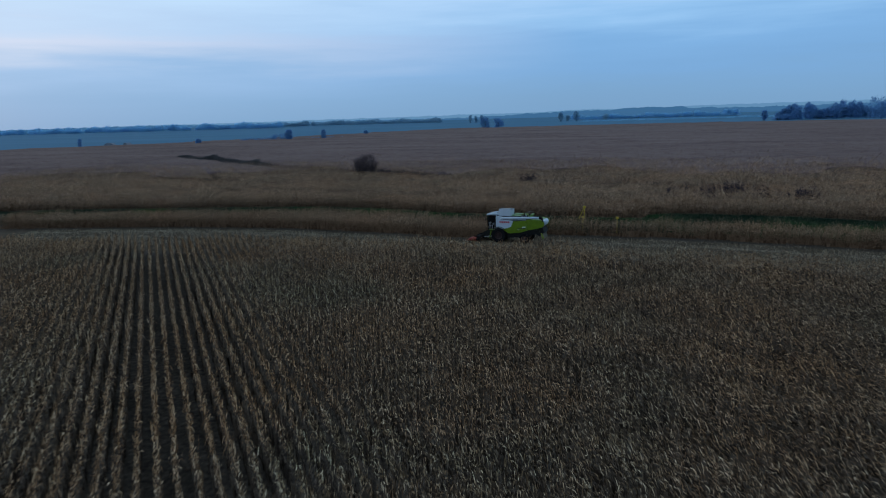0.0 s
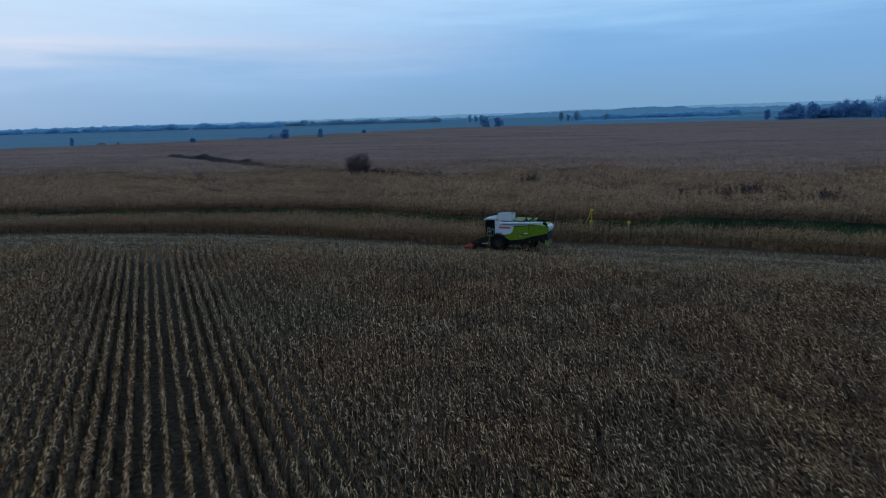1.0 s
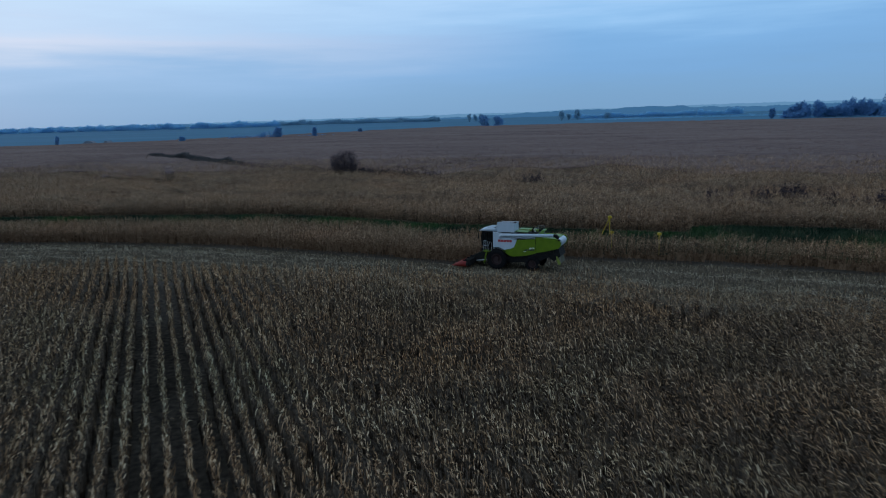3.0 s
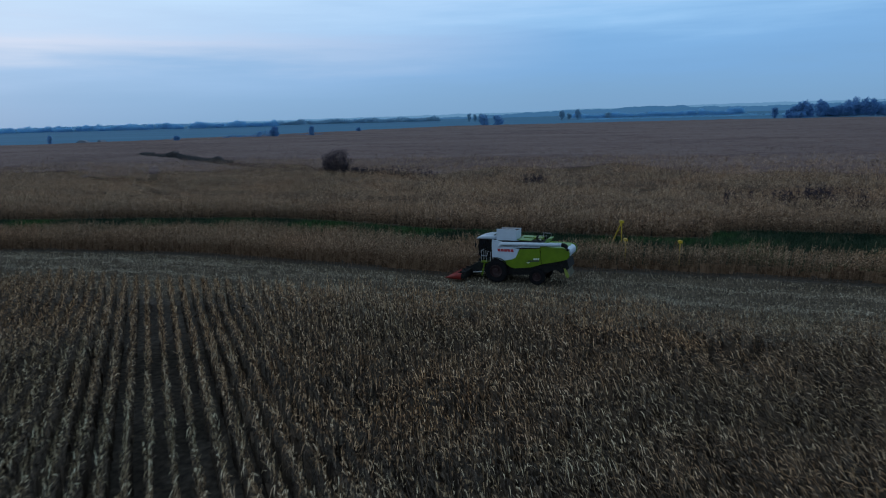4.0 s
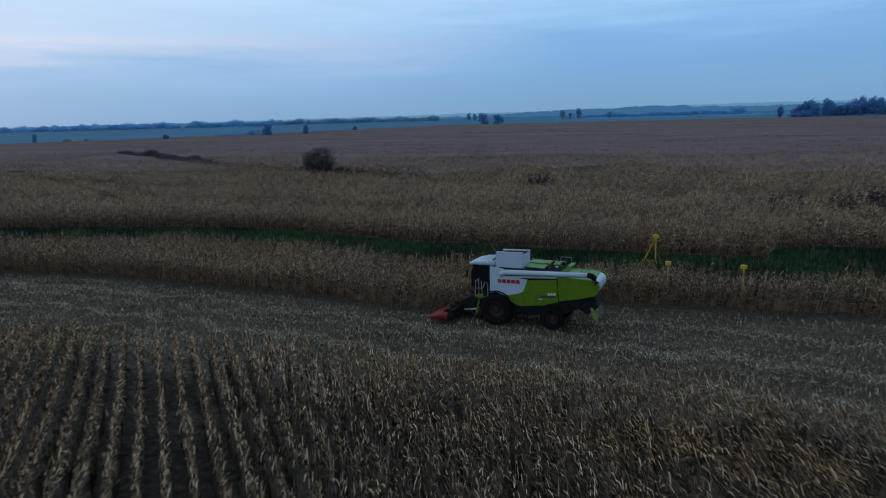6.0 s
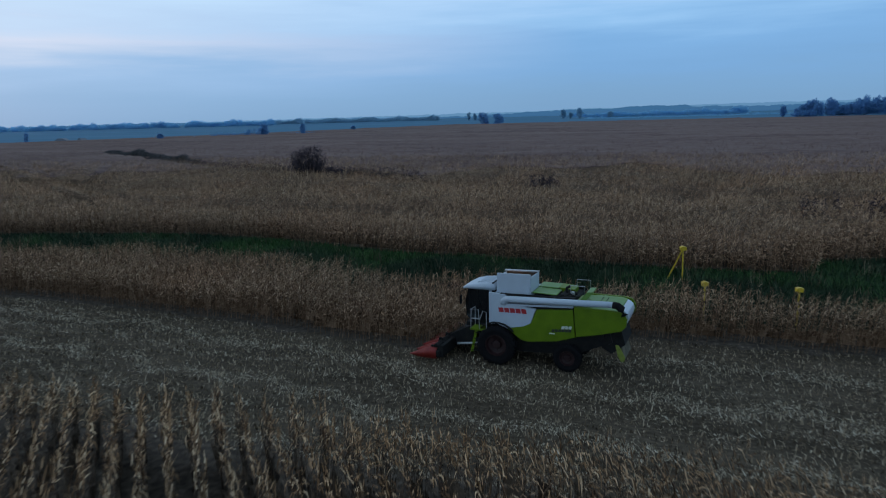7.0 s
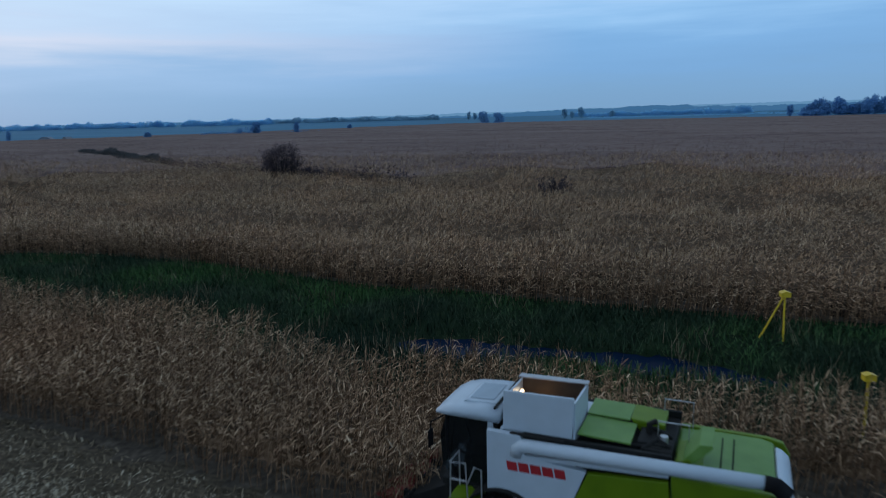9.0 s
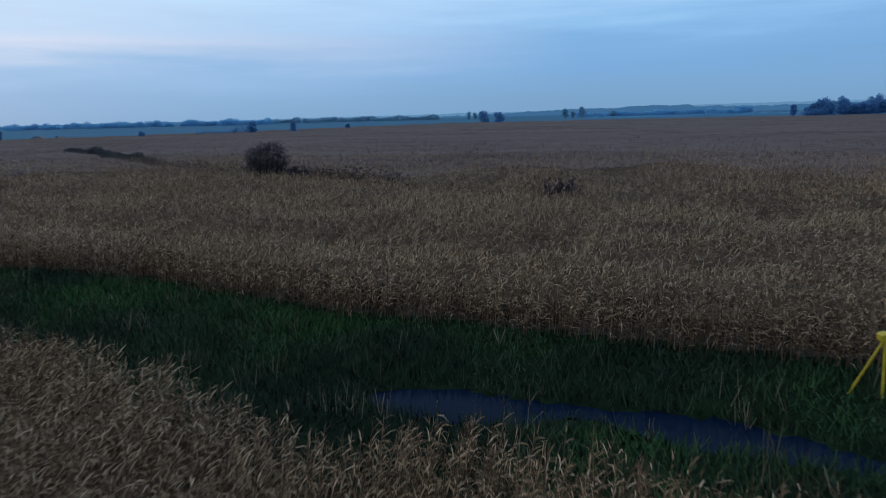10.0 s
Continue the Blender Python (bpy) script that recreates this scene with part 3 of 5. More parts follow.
# the strip that is being cut
p = rows_of(-78, 64, 40, 112, 70.5, 0.75, 0.125, 0.06)
p = off_snouts(p[(crop(p[:, 0], p[:, 1]) == 2) & in_view(p[:, 0], p[:, 1], 6)])
taken = [COMBINE @ Vector((a_, -1.875 + 0.75 * g_, 0)) for g_ in range(6) for a_ in np.arange(2.55, 4.3, 0.085)]
taken = np.array([(c.x, c.y) for c in taken])
taken = taken[taken[:, 1] > STRIP_NEAR(taken[:, 0]) - 0.1] + rng.normal(0, 0.03, (int((taken[:, 1] > STRIP_NEAR(taken[:, 0]) - 0.1).sum()), 2))
p = np.concatenate([p, taken])
h = 0.92 + 0.06 * patchy(p, 7, 5)
tagged(sow("maize_strip", with_ground(p), h, EDGE, 0.08, LIT_CORN, 0.1, None, 0.11), "strip of dry straw-brown maize left standing before the ditch", "maize", kind="stuff")

v, t = row_shade(-78, 64, 40, 112, 70.5, 0.75, 0.3, lambda p: (crop(p[:, 0], p[:, 1] - 1.5) == 2) & (crop(p[:, 0], p[:, 1] + 0.4) == 2) & clear_of_header(p), 0.45)
tagged(big_mesh("strip_row_shade", v, t, STALK), "rust-brown sheets for shade low among the stalks of the maize strip", "maize", kind="stuff")
v, t = row_shade(-115, 100, 52, 170, 66.0, 0.75, 0.3, lambda p: abs(p[:, 1] - MAIN_NEAR(p[:, 0]) - 4.2) < 2.4, 0.5)
tagged(big_mesh("edge_row_shade", v, t, SHADE_LEAVES), "dark sheets for shade low among the stalks at the field edge", "maize", kind="stuff")

# the main field beyond the ditch
q = rows_of(-150, 140, 52, 230, 66.0, 0.75, 0.21, 0.08)
near = q[:, 1] - MAIN_NEAR(q[:, 0])
q = q[(near > 0) & (near < 112) & in_view(q[:, 0], q[:, 1], 6)]
near = q[:, 1] - MAIN_NEAR(q[:, 0])
edge = near < 3.0
thin = rng.random(len(q)) < np.interp(near, (0, 3, 28, 50, 72, 112), (1, 0.97, 0.9, 0.55, 0.34, 0.08)) * (0.86 + 0.22 * patchy(q, 4.5, 42) + 0.3 * patchy(q, 22, 43) * np.clip(near / 80 - 0.5, 0, 1))
h = 0.93 + 0.13 * patchy(q, 9, 8) + 0.06 * patchy(q, 3.2, 41) + 0.14 * swales(q) - dips(q)
tagged(sow("maize_field_edge", with_ground(q[edge]), h[edge], BRINK, 0.08, LIT_CORN, 0.1, None, 0.11), "front rows of a dry maize field above the grassy ditch", "maize", kind="stuff")
extra = q[near < 1.6] + rng.normal(0, 0.12, (int((near < 1.6).sum()), 2))
tagged(sow("maize_field_brink", with_ground(extra), np.full(len(extra), 0.82), BRINK, 0.12, LIT_CORN, 0.14, None, 0.05), "leafy outermost maize plants leaning over the ditch grass", "maize", kind="stuff")
keep = ~edge & thin
tagged(sow("maize_field", with_ground(q[keep]), h[keep], FARK, 0.09, LIT_CORN, 0.1, None, 0.11), "wide field of dry brown maize beyond the ditch", "maize", kind="stuff")

# farther off: sparser, broader tufts over a closed canopy
def ditch_gap(x, y):
    """The overgrown ditch that crosses the main field by the bush."""
    gx = np.array([-140, -115, -77, -60, -31, -10, 6])
    gy = np.array([300, 270, 226, 208, 186, 164, 155])
    return abs(y - np.interp(x, gx, gy)) < np.where((x > -140) & (x < 4), 3.2, -1)


q = np.column_stack([rng.uniform(-300, 280, 320000), rng.uniform(108, 430, 320000)])
near = q[:, 1] - MAIN_NEAR(q[:, 0])
q = q[(near > 26) & in_view(q[:, 0], q[:, 1], 8) & ~ditch_gap(q[:, 0], q[:, 1])]
near = q[:, 1] - MAIN_NEAR(q[:, 0])
q = q[rng.random(len(q)) < np.interp(near, (40, 75, 90, 130, 200, 300), (0.0, 0.25, 0.34, 0.16, 0.05, 0.0))]
h = 0.95 + 0.07 * patchy(q, 14, 9) + 0.12 * swales(q) - dips(q)
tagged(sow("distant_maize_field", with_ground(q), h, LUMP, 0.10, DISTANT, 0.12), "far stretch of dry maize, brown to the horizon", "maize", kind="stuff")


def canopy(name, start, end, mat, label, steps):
    """A closed sheet between two lines of the plan, low among the near plants as painted shade and higher farther off
    as leaves.
    """
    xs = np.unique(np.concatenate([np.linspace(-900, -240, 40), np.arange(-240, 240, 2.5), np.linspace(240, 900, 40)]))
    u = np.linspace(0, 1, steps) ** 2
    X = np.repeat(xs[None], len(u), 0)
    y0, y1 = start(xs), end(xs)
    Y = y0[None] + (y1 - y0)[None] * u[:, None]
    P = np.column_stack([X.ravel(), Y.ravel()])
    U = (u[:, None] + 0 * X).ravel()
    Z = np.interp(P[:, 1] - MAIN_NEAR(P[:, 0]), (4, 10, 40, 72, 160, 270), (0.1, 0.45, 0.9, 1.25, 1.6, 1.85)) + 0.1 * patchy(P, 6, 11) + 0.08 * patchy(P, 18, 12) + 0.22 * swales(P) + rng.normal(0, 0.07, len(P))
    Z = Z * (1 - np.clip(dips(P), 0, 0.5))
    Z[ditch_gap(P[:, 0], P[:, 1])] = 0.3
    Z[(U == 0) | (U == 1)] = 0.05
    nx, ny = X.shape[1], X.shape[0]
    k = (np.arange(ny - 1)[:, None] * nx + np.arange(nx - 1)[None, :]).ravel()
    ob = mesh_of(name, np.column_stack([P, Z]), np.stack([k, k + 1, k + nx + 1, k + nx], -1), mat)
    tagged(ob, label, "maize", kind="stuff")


# The near sheet only darkens the gaps, as shade would.
canopy("maize_shade_sheet", lambda x: MAIN_NEAR(x) + 4, lambda x: MAIN_NEAR(x) + 78 + 9 * np.sin(x * 0.09) + 5 * np.sin(x * 0.23 + 1), UNDER, "dark brown sheet for the shade between the maize plants", 60)
canopy("maize_canopy", lambda x: MAIN_NEAR(x) + 74 + 9 * np.sin(x * 0.09) + 5 * np.sin(x * 0.23 + 1), MAIN_FAR, CANOPY, "closed canopy of ripe brown maize reaching the meadows", 150)


# ---- stubble and litter on the cut ground ----
def blades(places, length, width, flat, seed):
    """Loose strips and stubs: one narrow kite each."""
    r = np.random.default_rng(seed)
    n = len(places)
    a = r.uniform(0, 2 * np.pi, n)
    e = flat + r.normal(0, 0.12, n)
    L = length * r.uniform(0.5, 1.3, n)
    d = np.stack([np.cos(a) * np.cos(e), np.sin(a) * np.cos(e), np.sin(e)], -1) * L[:, None]
    s = np.stack([-np.sin(a), np.cos(a), np.zeros(n)], -1) * (width * r.uniform(0.6, 1.4, n))[:, None]
    base = places
    v = np.stack([base - s / 2, base + s / 2, base + d + s * 0.25, base + d - s * 0.25], 1).reshape(-1, 3)
    k = (np.arange(n) * 4)[:, None]
    t = np.concatenate([k + np.array([[0, 1, 2]]), k + np.array([[0, 2, 3]])])
    return v, t


def join(*meshes):
    V, T, n = [], [], 0
    for v, t in meshes:
        V.append(v)
        T.append(t + n)
        n += len(v)
    return np.concatenate(V), np.concatenate(T)


def cut_ground(p):
    end = strip_near(p[:, 0], p[:, 1])
    return p[(p[:, 1] > FRONT(p[:, 0]) + 0.2) & (p[:, 1] < end) & in_view(p[:, 0], p[:, 1], 3)]


def swath(p):
    """Pale windrows of chopped straw along the passes of the machine: 0 to 1."""
    s = p[:, 1] - STRIP_NEAR(p[:, 0]) + 0.5 * patchy(p, 7, 35) + 0.25 * patchy(p, 2, 36)
    return sum(a_ * np.exp(-((s - c_) / w_) ** 2) for c_, w_, a_ in ((-2.6, 0.7, 1.0), (-1.0, 0.3, 0.5), (-4.6, 0.35, 0.6), (-7.2, 0.55, 1.0), (-9.4, 0.35, 0.6), (2.0, 0.7, 0.9), (-11.6, 0.5, 0.7)))


p = cut_ground(rows_of(-70, 60, 35, 106, 70.5, 0.75, 0.09, 0.07))
stubs = blades(with_ground(p), 0.2, 0.045, 1.1, 4)
p = cut_ground(np.column_stack([rng.uniform(-70, 60, 2100000), rng.uniform(35, 106, 2100000)]))
pale = swath(p)
some = rng.random(len(p)) < 0.17 + 0.05 * patchy(p, 1.3, 31)
fresh = ~some & (rng.random(len(p)) < 0.75 * pale ** 1.5)


def strewn(p, seed):
    g = with_ground(p)
    g[:, 2] += 0.03
    long = rng.random(len(g)) < 0.25
    return join(blades(g[~long], 0.10, 0.026, 0.3, seed), blades(g[long], 0.17, 0.032, 0.35, seed + 1))


v, t = join(stubs, strewn(p[some], 5))
tagged(big_mesh("maize_stubble", v, t, STUBS), "cut maize stubble and scattered straw on dark soil", "stubble", kind="stuff")
v, t = strewn(p[fresh], 15)
tagged(big_mesh("straw_swaths", v, t, FRESH), "pale windrows of freshly chopped maize straw on the stubble", "straw", kind="stuff")

# ---- ditch grass ----
p = np.column_stack([rng.uniform(-85, 75, 700000), rng.uniform(35, 130, 700000)])
p = p[(p[:, 1] > STRIP_FAR(p[:, 0]) - 0.6) & (p[:, 1] < MAIN_NEAR(p[:, 0]) + 1.1) & in_view(p[:, 0], p[:, 1], 4)]
g = with_ground(p)
wet = (abs(g[:, 1] - POND_MID(g[:, 0])) < POND_HALF(g[:, 0]) * 0.95) & (g[:, 0] > -3.2) & (g[:, 0] < 14)
g = g[~wet]
g[:, 2] = np.maximum(g[:, 2], WATER_Z - 0.1)
hh = 0.75 + 0.35 * patchy(g, 3.5, 21)
r2 = np.random.default_rng(22)
tall = (r2.random(len(g)) < np.clip(hh, 0.3, 1)) & (g[:, 1] < MAIN_NEAR(g[:, 0]) - 0.3)
v, t = join(blades(g[tall], 0.50, 0.045, 1.0, 23), blades(g[~tall], 0.30, 0.06, 0.6, 24))
tagged(big_mesh("ditch_grass", v, t, BLADES), "dark green rank grass on the ditch banks", "grass", kind="stuff")


# dead reeds and docks on the banks
p = np.column_stack([rng.uniform(-60, 50, 90000), rng.uniform(60, 126, 90000)])
p = p[(p[:, 1] > STRIP_FAR(p[:, 0]) + 0.5) & (p[:, 1] < MAIN_NEAR(p[:, 0]) - 0.3) & in_view(p[:, 0], p[:, 1], 2)]
p = p[rng.random(len(p)) < np.clip(patchy(p, 4, 51) - 0.45, 0, 0.5)]
v, t = join(blades(with_ground(p), 0.95, 0.03, 1.25, 52), blades(with_ground(p[::2]), 0.7, 0.05, 0.9, 53))
tagged(big_mesh("reeds", v, t, REED), "thin straw-coloured dead reeds among the ditch grass", "reeds", kind="stuff")


def pond():
    bm = bmesh.new()
    xs = np.linspace(-3.2, 14, 90)
    rows = []
    for s in (-1, 1):
        edge = POND_HALF(xs) * (1 + 0.14 * np.sin(xs * 2.7 + s) + 0.1 * np.sin(xs * 6.1 + 2 * s))
        rows.append([bm.verts.new((x, y + s * e, WATER_Z)) for x, y, e in zip(xs, POND_MID(xs), edge)])
    for i in range(len(xs) - 1):
        bm.faces.new((rows[0][i], rows[0][i + 1], rows[1][i + 1], rows[1][i]))
    tagged(part("water", bm, WATER), "still dark blue water in the bottom of the ditch", "water", kind="structure")


pond()


# ---- trees and woods ----
def crown_cloud(centre, size, n, leaf_size, seed, hollow=0.5, up=0.0):
    """Many small leaf clumps in an uneven crown: vertices and triangles."""
    r = np.random.default_rng(seed)
    d = r.normal(0, 1, (n, 3))
    d /= np.linalg.norm(d, axis=1)[:, None]
    rad = r.uniform(hollow, 1, n) ** 0.6
    lump = 1 + 0.25 * np.sin(d[:, 0] * 4 + seed) * np.cos(d[:, 2] * 5 + seed * 2) + r.normal(0, 0.08, n)
    c = d * (rad * lump)[:, None] * np.array(size) + np.array(centre)
    a, b = r.normal(0, 1, (n, 3)), r.normal(0, 1, (n, 3))
    a = a / np.linalg.norm(a, axis=1)[:, None] * leaf_size * r.uniform(0.5, 1.4, n)[:, None]
    b = b / np.linalg.norm(b, axis=1)[:, None] * leaf_size * r.uniform(0.4, 1.0, n)[:, None]
    v = np.stack([c - a, c + a, c + b], 1).reshape(-1, 3)
    return v, np.arange(3 * n).reshape(-1, 3)


def above_ground(v, t):
    """Keeps the leaf clumps that stand clear of the ground."""
    keep = v[t].min(1)[:, 2] > 0.02
    return v[t[keep]].reshape(-1, 3), np.arange(3 * int(keep.sum())).reshape(-1, 3)


def tree(name, x, y, height, width, label, mat, base=0.25, seed=0, n=1100, category="tree", leafy=0.075):
    """A tapered trunk with limbs and a ragged crown."""
    r = random.Random(seed)
    ob = new(name)
    ob.location = (x, y, 0)
    bm = bmesh.new()
    tube(bm, [(0, 0, -0.1), (0.02 * height, 0, height * 0.3), (0, 0.02 * height, height * 0.6), (0, 0, height * 0.9)],
         [height * 0.03, height * 0.024, height * 0.015, height * 0.004], 7)
    for k in range(7):
        a, z = r.uniform(0, 6.28), height * r.uniform(0.25, 0.65)
        L = width * r.uniform(0.3, 0.45)
        tube(bm, [(0, 0, z), (math.cos(a) * L * 0.5, math.sin(a) * L * 0.5, z + L * 0.4), (math.cos(a) * L, math.sin(a) * L, z + L * 0.95)],
             [height * 0.012, height * 0.007, height * 0.002], 5)
    part("trunk", bm, BARK, ob)
    clouds_ = []
    for k in range(7):
        a, f = r.uniform(0, 6.28), r.uniform(0.1, 0.3)
        z = height * (base + (0.9 - base) * (k + 0.5) / 7)
        w = width * (0.24 + 0.14 * math.sin(math.pi * (k + 0.7) / 7.5))
        clouds_.append(crown_cloud((math.cos(a) * f * width * 0.5, math.sin(a) * f * width * 0.5, z), (w, w, height * 0.13), n // 7, width * leafy, seed * 10 + k))
    v, t = join(*clouds_)
    crown = big_mesh("crown", v, t, mat)
    crown.parent = ob
    return tagged(ob, label, category)


def bush(x, y, height, width, seed, mat, label, twigs=120, z0=0.0, category="bush"):
    """A dome of fine bare twigs from many stems."""
    r = random.Random(seed)
    ob = new("bush")
    ob.location = (x, y, z0)
    bm = bmesh.new()
    for k in range(twigs):
        a, f = r.uniform(0, 6.28), r.random() ** 0.6
        bx, by = math.cos(a) * f * width * 0.22, math.sin(a) * f * width * 0.22
        tx, ty = math.cos(a) * f * width * 0.48, math.sin(a) * f * width * 0.48
        hz = height * math.sqrt(max(0.05, 1 - (f * 0.86) ** 2)) * r.uniform(0.75, 1.05)
        tube(bm, [(bx, by, 0), ((bx + tx) / 2, (by + ty) / 2, hz * 0.5), (tx + r.uniform(-.3, .3), ty + r.uniform(-.3, .3), hz)], [0.05, 0.03, 0.008], 3, False)
    part("stems", bm, BARK, ob)
    cl = [crown_cloud((0, 0, height * 0.55), (width * 0.46, width * 0.46, height * 0.46), int(1300 * height), 0.13, seed, 0.4)]
    for k in range(5):
        a = r.uniform(0, 6.28)
        cl.append(crown_cloud((math.cos(a) * width * 0.2, math.sin(a) * width * 0.2, height * r.uniform(0.35, 0.8)), (width * 0.24, width * 0.24, height * 0.2), 220, 0.16, seed + k + 1, 0.2))
    v, t = above_ground(*join(*cl))
    c = big_mesh("crown", v, t, mat)
    c.parent = ob
    return tagged(ob, label, category)


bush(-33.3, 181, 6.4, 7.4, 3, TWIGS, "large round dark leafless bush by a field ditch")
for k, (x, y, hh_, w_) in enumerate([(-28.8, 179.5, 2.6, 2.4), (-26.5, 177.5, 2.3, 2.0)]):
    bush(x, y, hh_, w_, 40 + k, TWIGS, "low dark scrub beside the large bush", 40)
for k in range(14):
    f = k / 13
    x, y = -134 + 57 * f, 289 - 62 * f
    s = 2.3 + (1.3 if k == 6 else 0.7 if k in (5, 7, 12) else 0.3 * math.sin(k * 1.7))
    bush(x + 0.6 * math.sin(k * 5), y, s, 6.0 if s < 2.8 else 4.6, 60 + k, SHRUB, "hedge shrub along a field ditch, greyed for haze", 30)


def ditch_scrub():
    """A low uneven line of dark growth, added for the dark crop face along the ditch between hedge and bush and on
    towards the combine.
    """
    r = random.Random(8)
    cl = []
    for x in np.arange(-76, -9, 0.8):
        y = float(np.interp(x, [-77, -60, -31, -10, 6], [226, 208, 186, 164, 155]))
        h = 2.2 + 0.35 * math.sin(x * 0.31) + r.uniform(-0.2, 0.35) - 0.5 * max(0, (x + 14) / 17) + (0.9 if -33 < x < -8 else 0)
        cl.append(crown_cloud((x, y + r.uniform(-0.8, 0.8), h * 0.55), (0.9, 1.2, h * 0.45), 46, 0.2, r.randrange(9999), 0.2))
    v, t = above_ground(*join(*cl))
    tagged(big_mesh("ditch_dark_line", v, t, TWIGS), "low dark growth along a ditch, added for the dark face of the maize behind", "weeds", kind="stuff")


ditch_scrub()


def dead_weeds():
    """Tall dark dead weeds in clumps among the maize."""
    r = random.Random(19)
    cl = []
    for cx, cy, wide, high, n_ in ((43, 121, 3.2, 3.5, 30), (39, 121.5, 2.2, 3.0, 12), (51.5, 114.5, 2.6, 3.2, 16), (46.5, 119, 2.0, 3.0, 8), (8.6, 152.5, 2.4, 3.1, 16), (33, 124, 2.0, 2.8, 8)):
        for k in range(n_):
            x, y = cx + r.gauss(0, wide * 0.5), cy + r.gauss(0, 0.8)
            h = high * r.uniform(0.8, 1.05)
            cl.append(crown_cloud((x, y, h * 0.55), (0.4, 0.4, h * 0.45), 60, 0.17, r.randrange(9999), 0.1))
    v, t = above_ground(*join(*cl))
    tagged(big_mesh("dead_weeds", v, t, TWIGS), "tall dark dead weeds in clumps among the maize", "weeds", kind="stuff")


dead_weeds()


def wood(name, x0, x1, y, h0, h1, seed, label, depth=25, step=7.0, leaf_size=1.3, per=60, mat=None):
    """A far belt of trees as one ragged mass."""
    r = random.Random(seed)
    cl, x = [], x0
    while x < x1:
        f = (x - x0) / max(1, x1 - x0)
        hgt = (h0 + (h1 - h0) * f) * r.uniform(0.8, 1.1) * (0.92 + 0.22 * math.sin(x / step * 0.6 + seed))
        w = r.uniform(0.8, 1.25) * step
        yy = y + r.uniform(0, depth)
        cl.append(crown_cloud((x, yy, hgt * 0.62), (w, w, hgt * 0.38), per, leaf_size, r.randrange(9999), 0.2))
        cl.append(crown_cloud((x, yy, hgt * 0.25), (w * 1.3, w, hgt * 0.3), per, leaf_size, r.randrange(9999), 0.1))
        x += step * r.uniform(0.5, 1.0)
    v, t = above_ground(*join(*cl))
    tagged(big_mesh(name, v, t, mat or WOODS), label, "woods", kind="stuff")


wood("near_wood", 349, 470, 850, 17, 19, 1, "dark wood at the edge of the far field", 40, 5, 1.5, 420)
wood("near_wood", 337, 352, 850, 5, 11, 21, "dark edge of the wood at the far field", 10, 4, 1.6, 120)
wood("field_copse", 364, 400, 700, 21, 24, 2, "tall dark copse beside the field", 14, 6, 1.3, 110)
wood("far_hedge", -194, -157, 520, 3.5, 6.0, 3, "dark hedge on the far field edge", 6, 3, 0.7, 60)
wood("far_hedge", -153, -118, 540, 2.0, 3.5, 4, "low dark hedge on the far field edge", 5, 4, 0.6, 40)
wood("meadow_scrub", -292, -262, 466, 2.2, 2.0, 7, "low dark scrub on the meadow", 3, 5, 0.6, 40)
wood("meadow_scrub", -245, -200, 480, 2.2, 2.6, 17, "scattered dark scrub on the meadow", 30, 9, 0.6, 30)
wood("hazed_wood", -1180, -480, 1480, 11.5, 13.5, 31, "belt of woods coloured blue-grey for haze beyond the meadow", 60, 8, 1.7, 230, HAZEWOODS)
wood("hazed_wood", -560, -140, 1750, 13, 12, 32, "belt of trees coloured pale blue for haze beyond the meadow", 60, 8, 1.7, 230, FARWOODS)
wood("hazed_wood", 170, 520, 1500, 9, 12, 33, "belt of woods coloured blue-grey for haze across the meadow", 40, 8, 1.7, 230, HAZEWOODS)
wood("meadow_hedge", 150, 620, 1180, 3, 4, 8, "low hedge coloured blue for haze across the meadow", 20, 8, 1.0, 30, HAZEWOODS)

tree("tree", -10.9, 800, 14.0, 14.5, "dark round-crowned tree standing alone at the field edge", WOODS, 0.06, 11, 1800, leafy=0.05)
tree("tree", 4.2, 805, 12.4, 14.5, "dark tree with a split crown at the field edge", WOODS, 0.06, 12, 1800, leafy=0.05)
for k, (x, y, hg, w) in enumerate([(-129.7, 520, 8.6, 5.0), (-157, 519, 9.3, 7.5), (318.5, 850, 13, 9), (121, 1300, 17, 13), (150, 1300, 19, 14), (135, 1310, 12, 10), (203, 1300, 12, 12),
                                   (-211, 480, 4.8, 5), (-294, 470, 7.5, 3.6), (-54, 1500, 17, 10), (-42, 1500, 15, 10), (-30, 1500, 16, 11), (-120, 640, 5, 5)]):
    tree("tree", x, y, hg, w, "tree far across the fields, coloured blue-grey for haze", FARWOODS if y > 1000 else WOODS, 0.15, 30 + k, 700, leafy=0.12)


# Emission gives the far sheets their haze colour; they are no lamps.
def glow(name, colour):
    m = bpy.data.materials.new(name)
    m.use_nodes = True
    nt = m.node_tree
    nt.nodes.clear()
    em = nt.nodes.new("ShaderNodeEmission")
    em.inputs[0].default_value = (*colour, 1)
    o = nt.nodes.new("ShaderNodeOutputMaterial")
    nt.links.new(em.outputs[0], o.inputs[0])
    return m


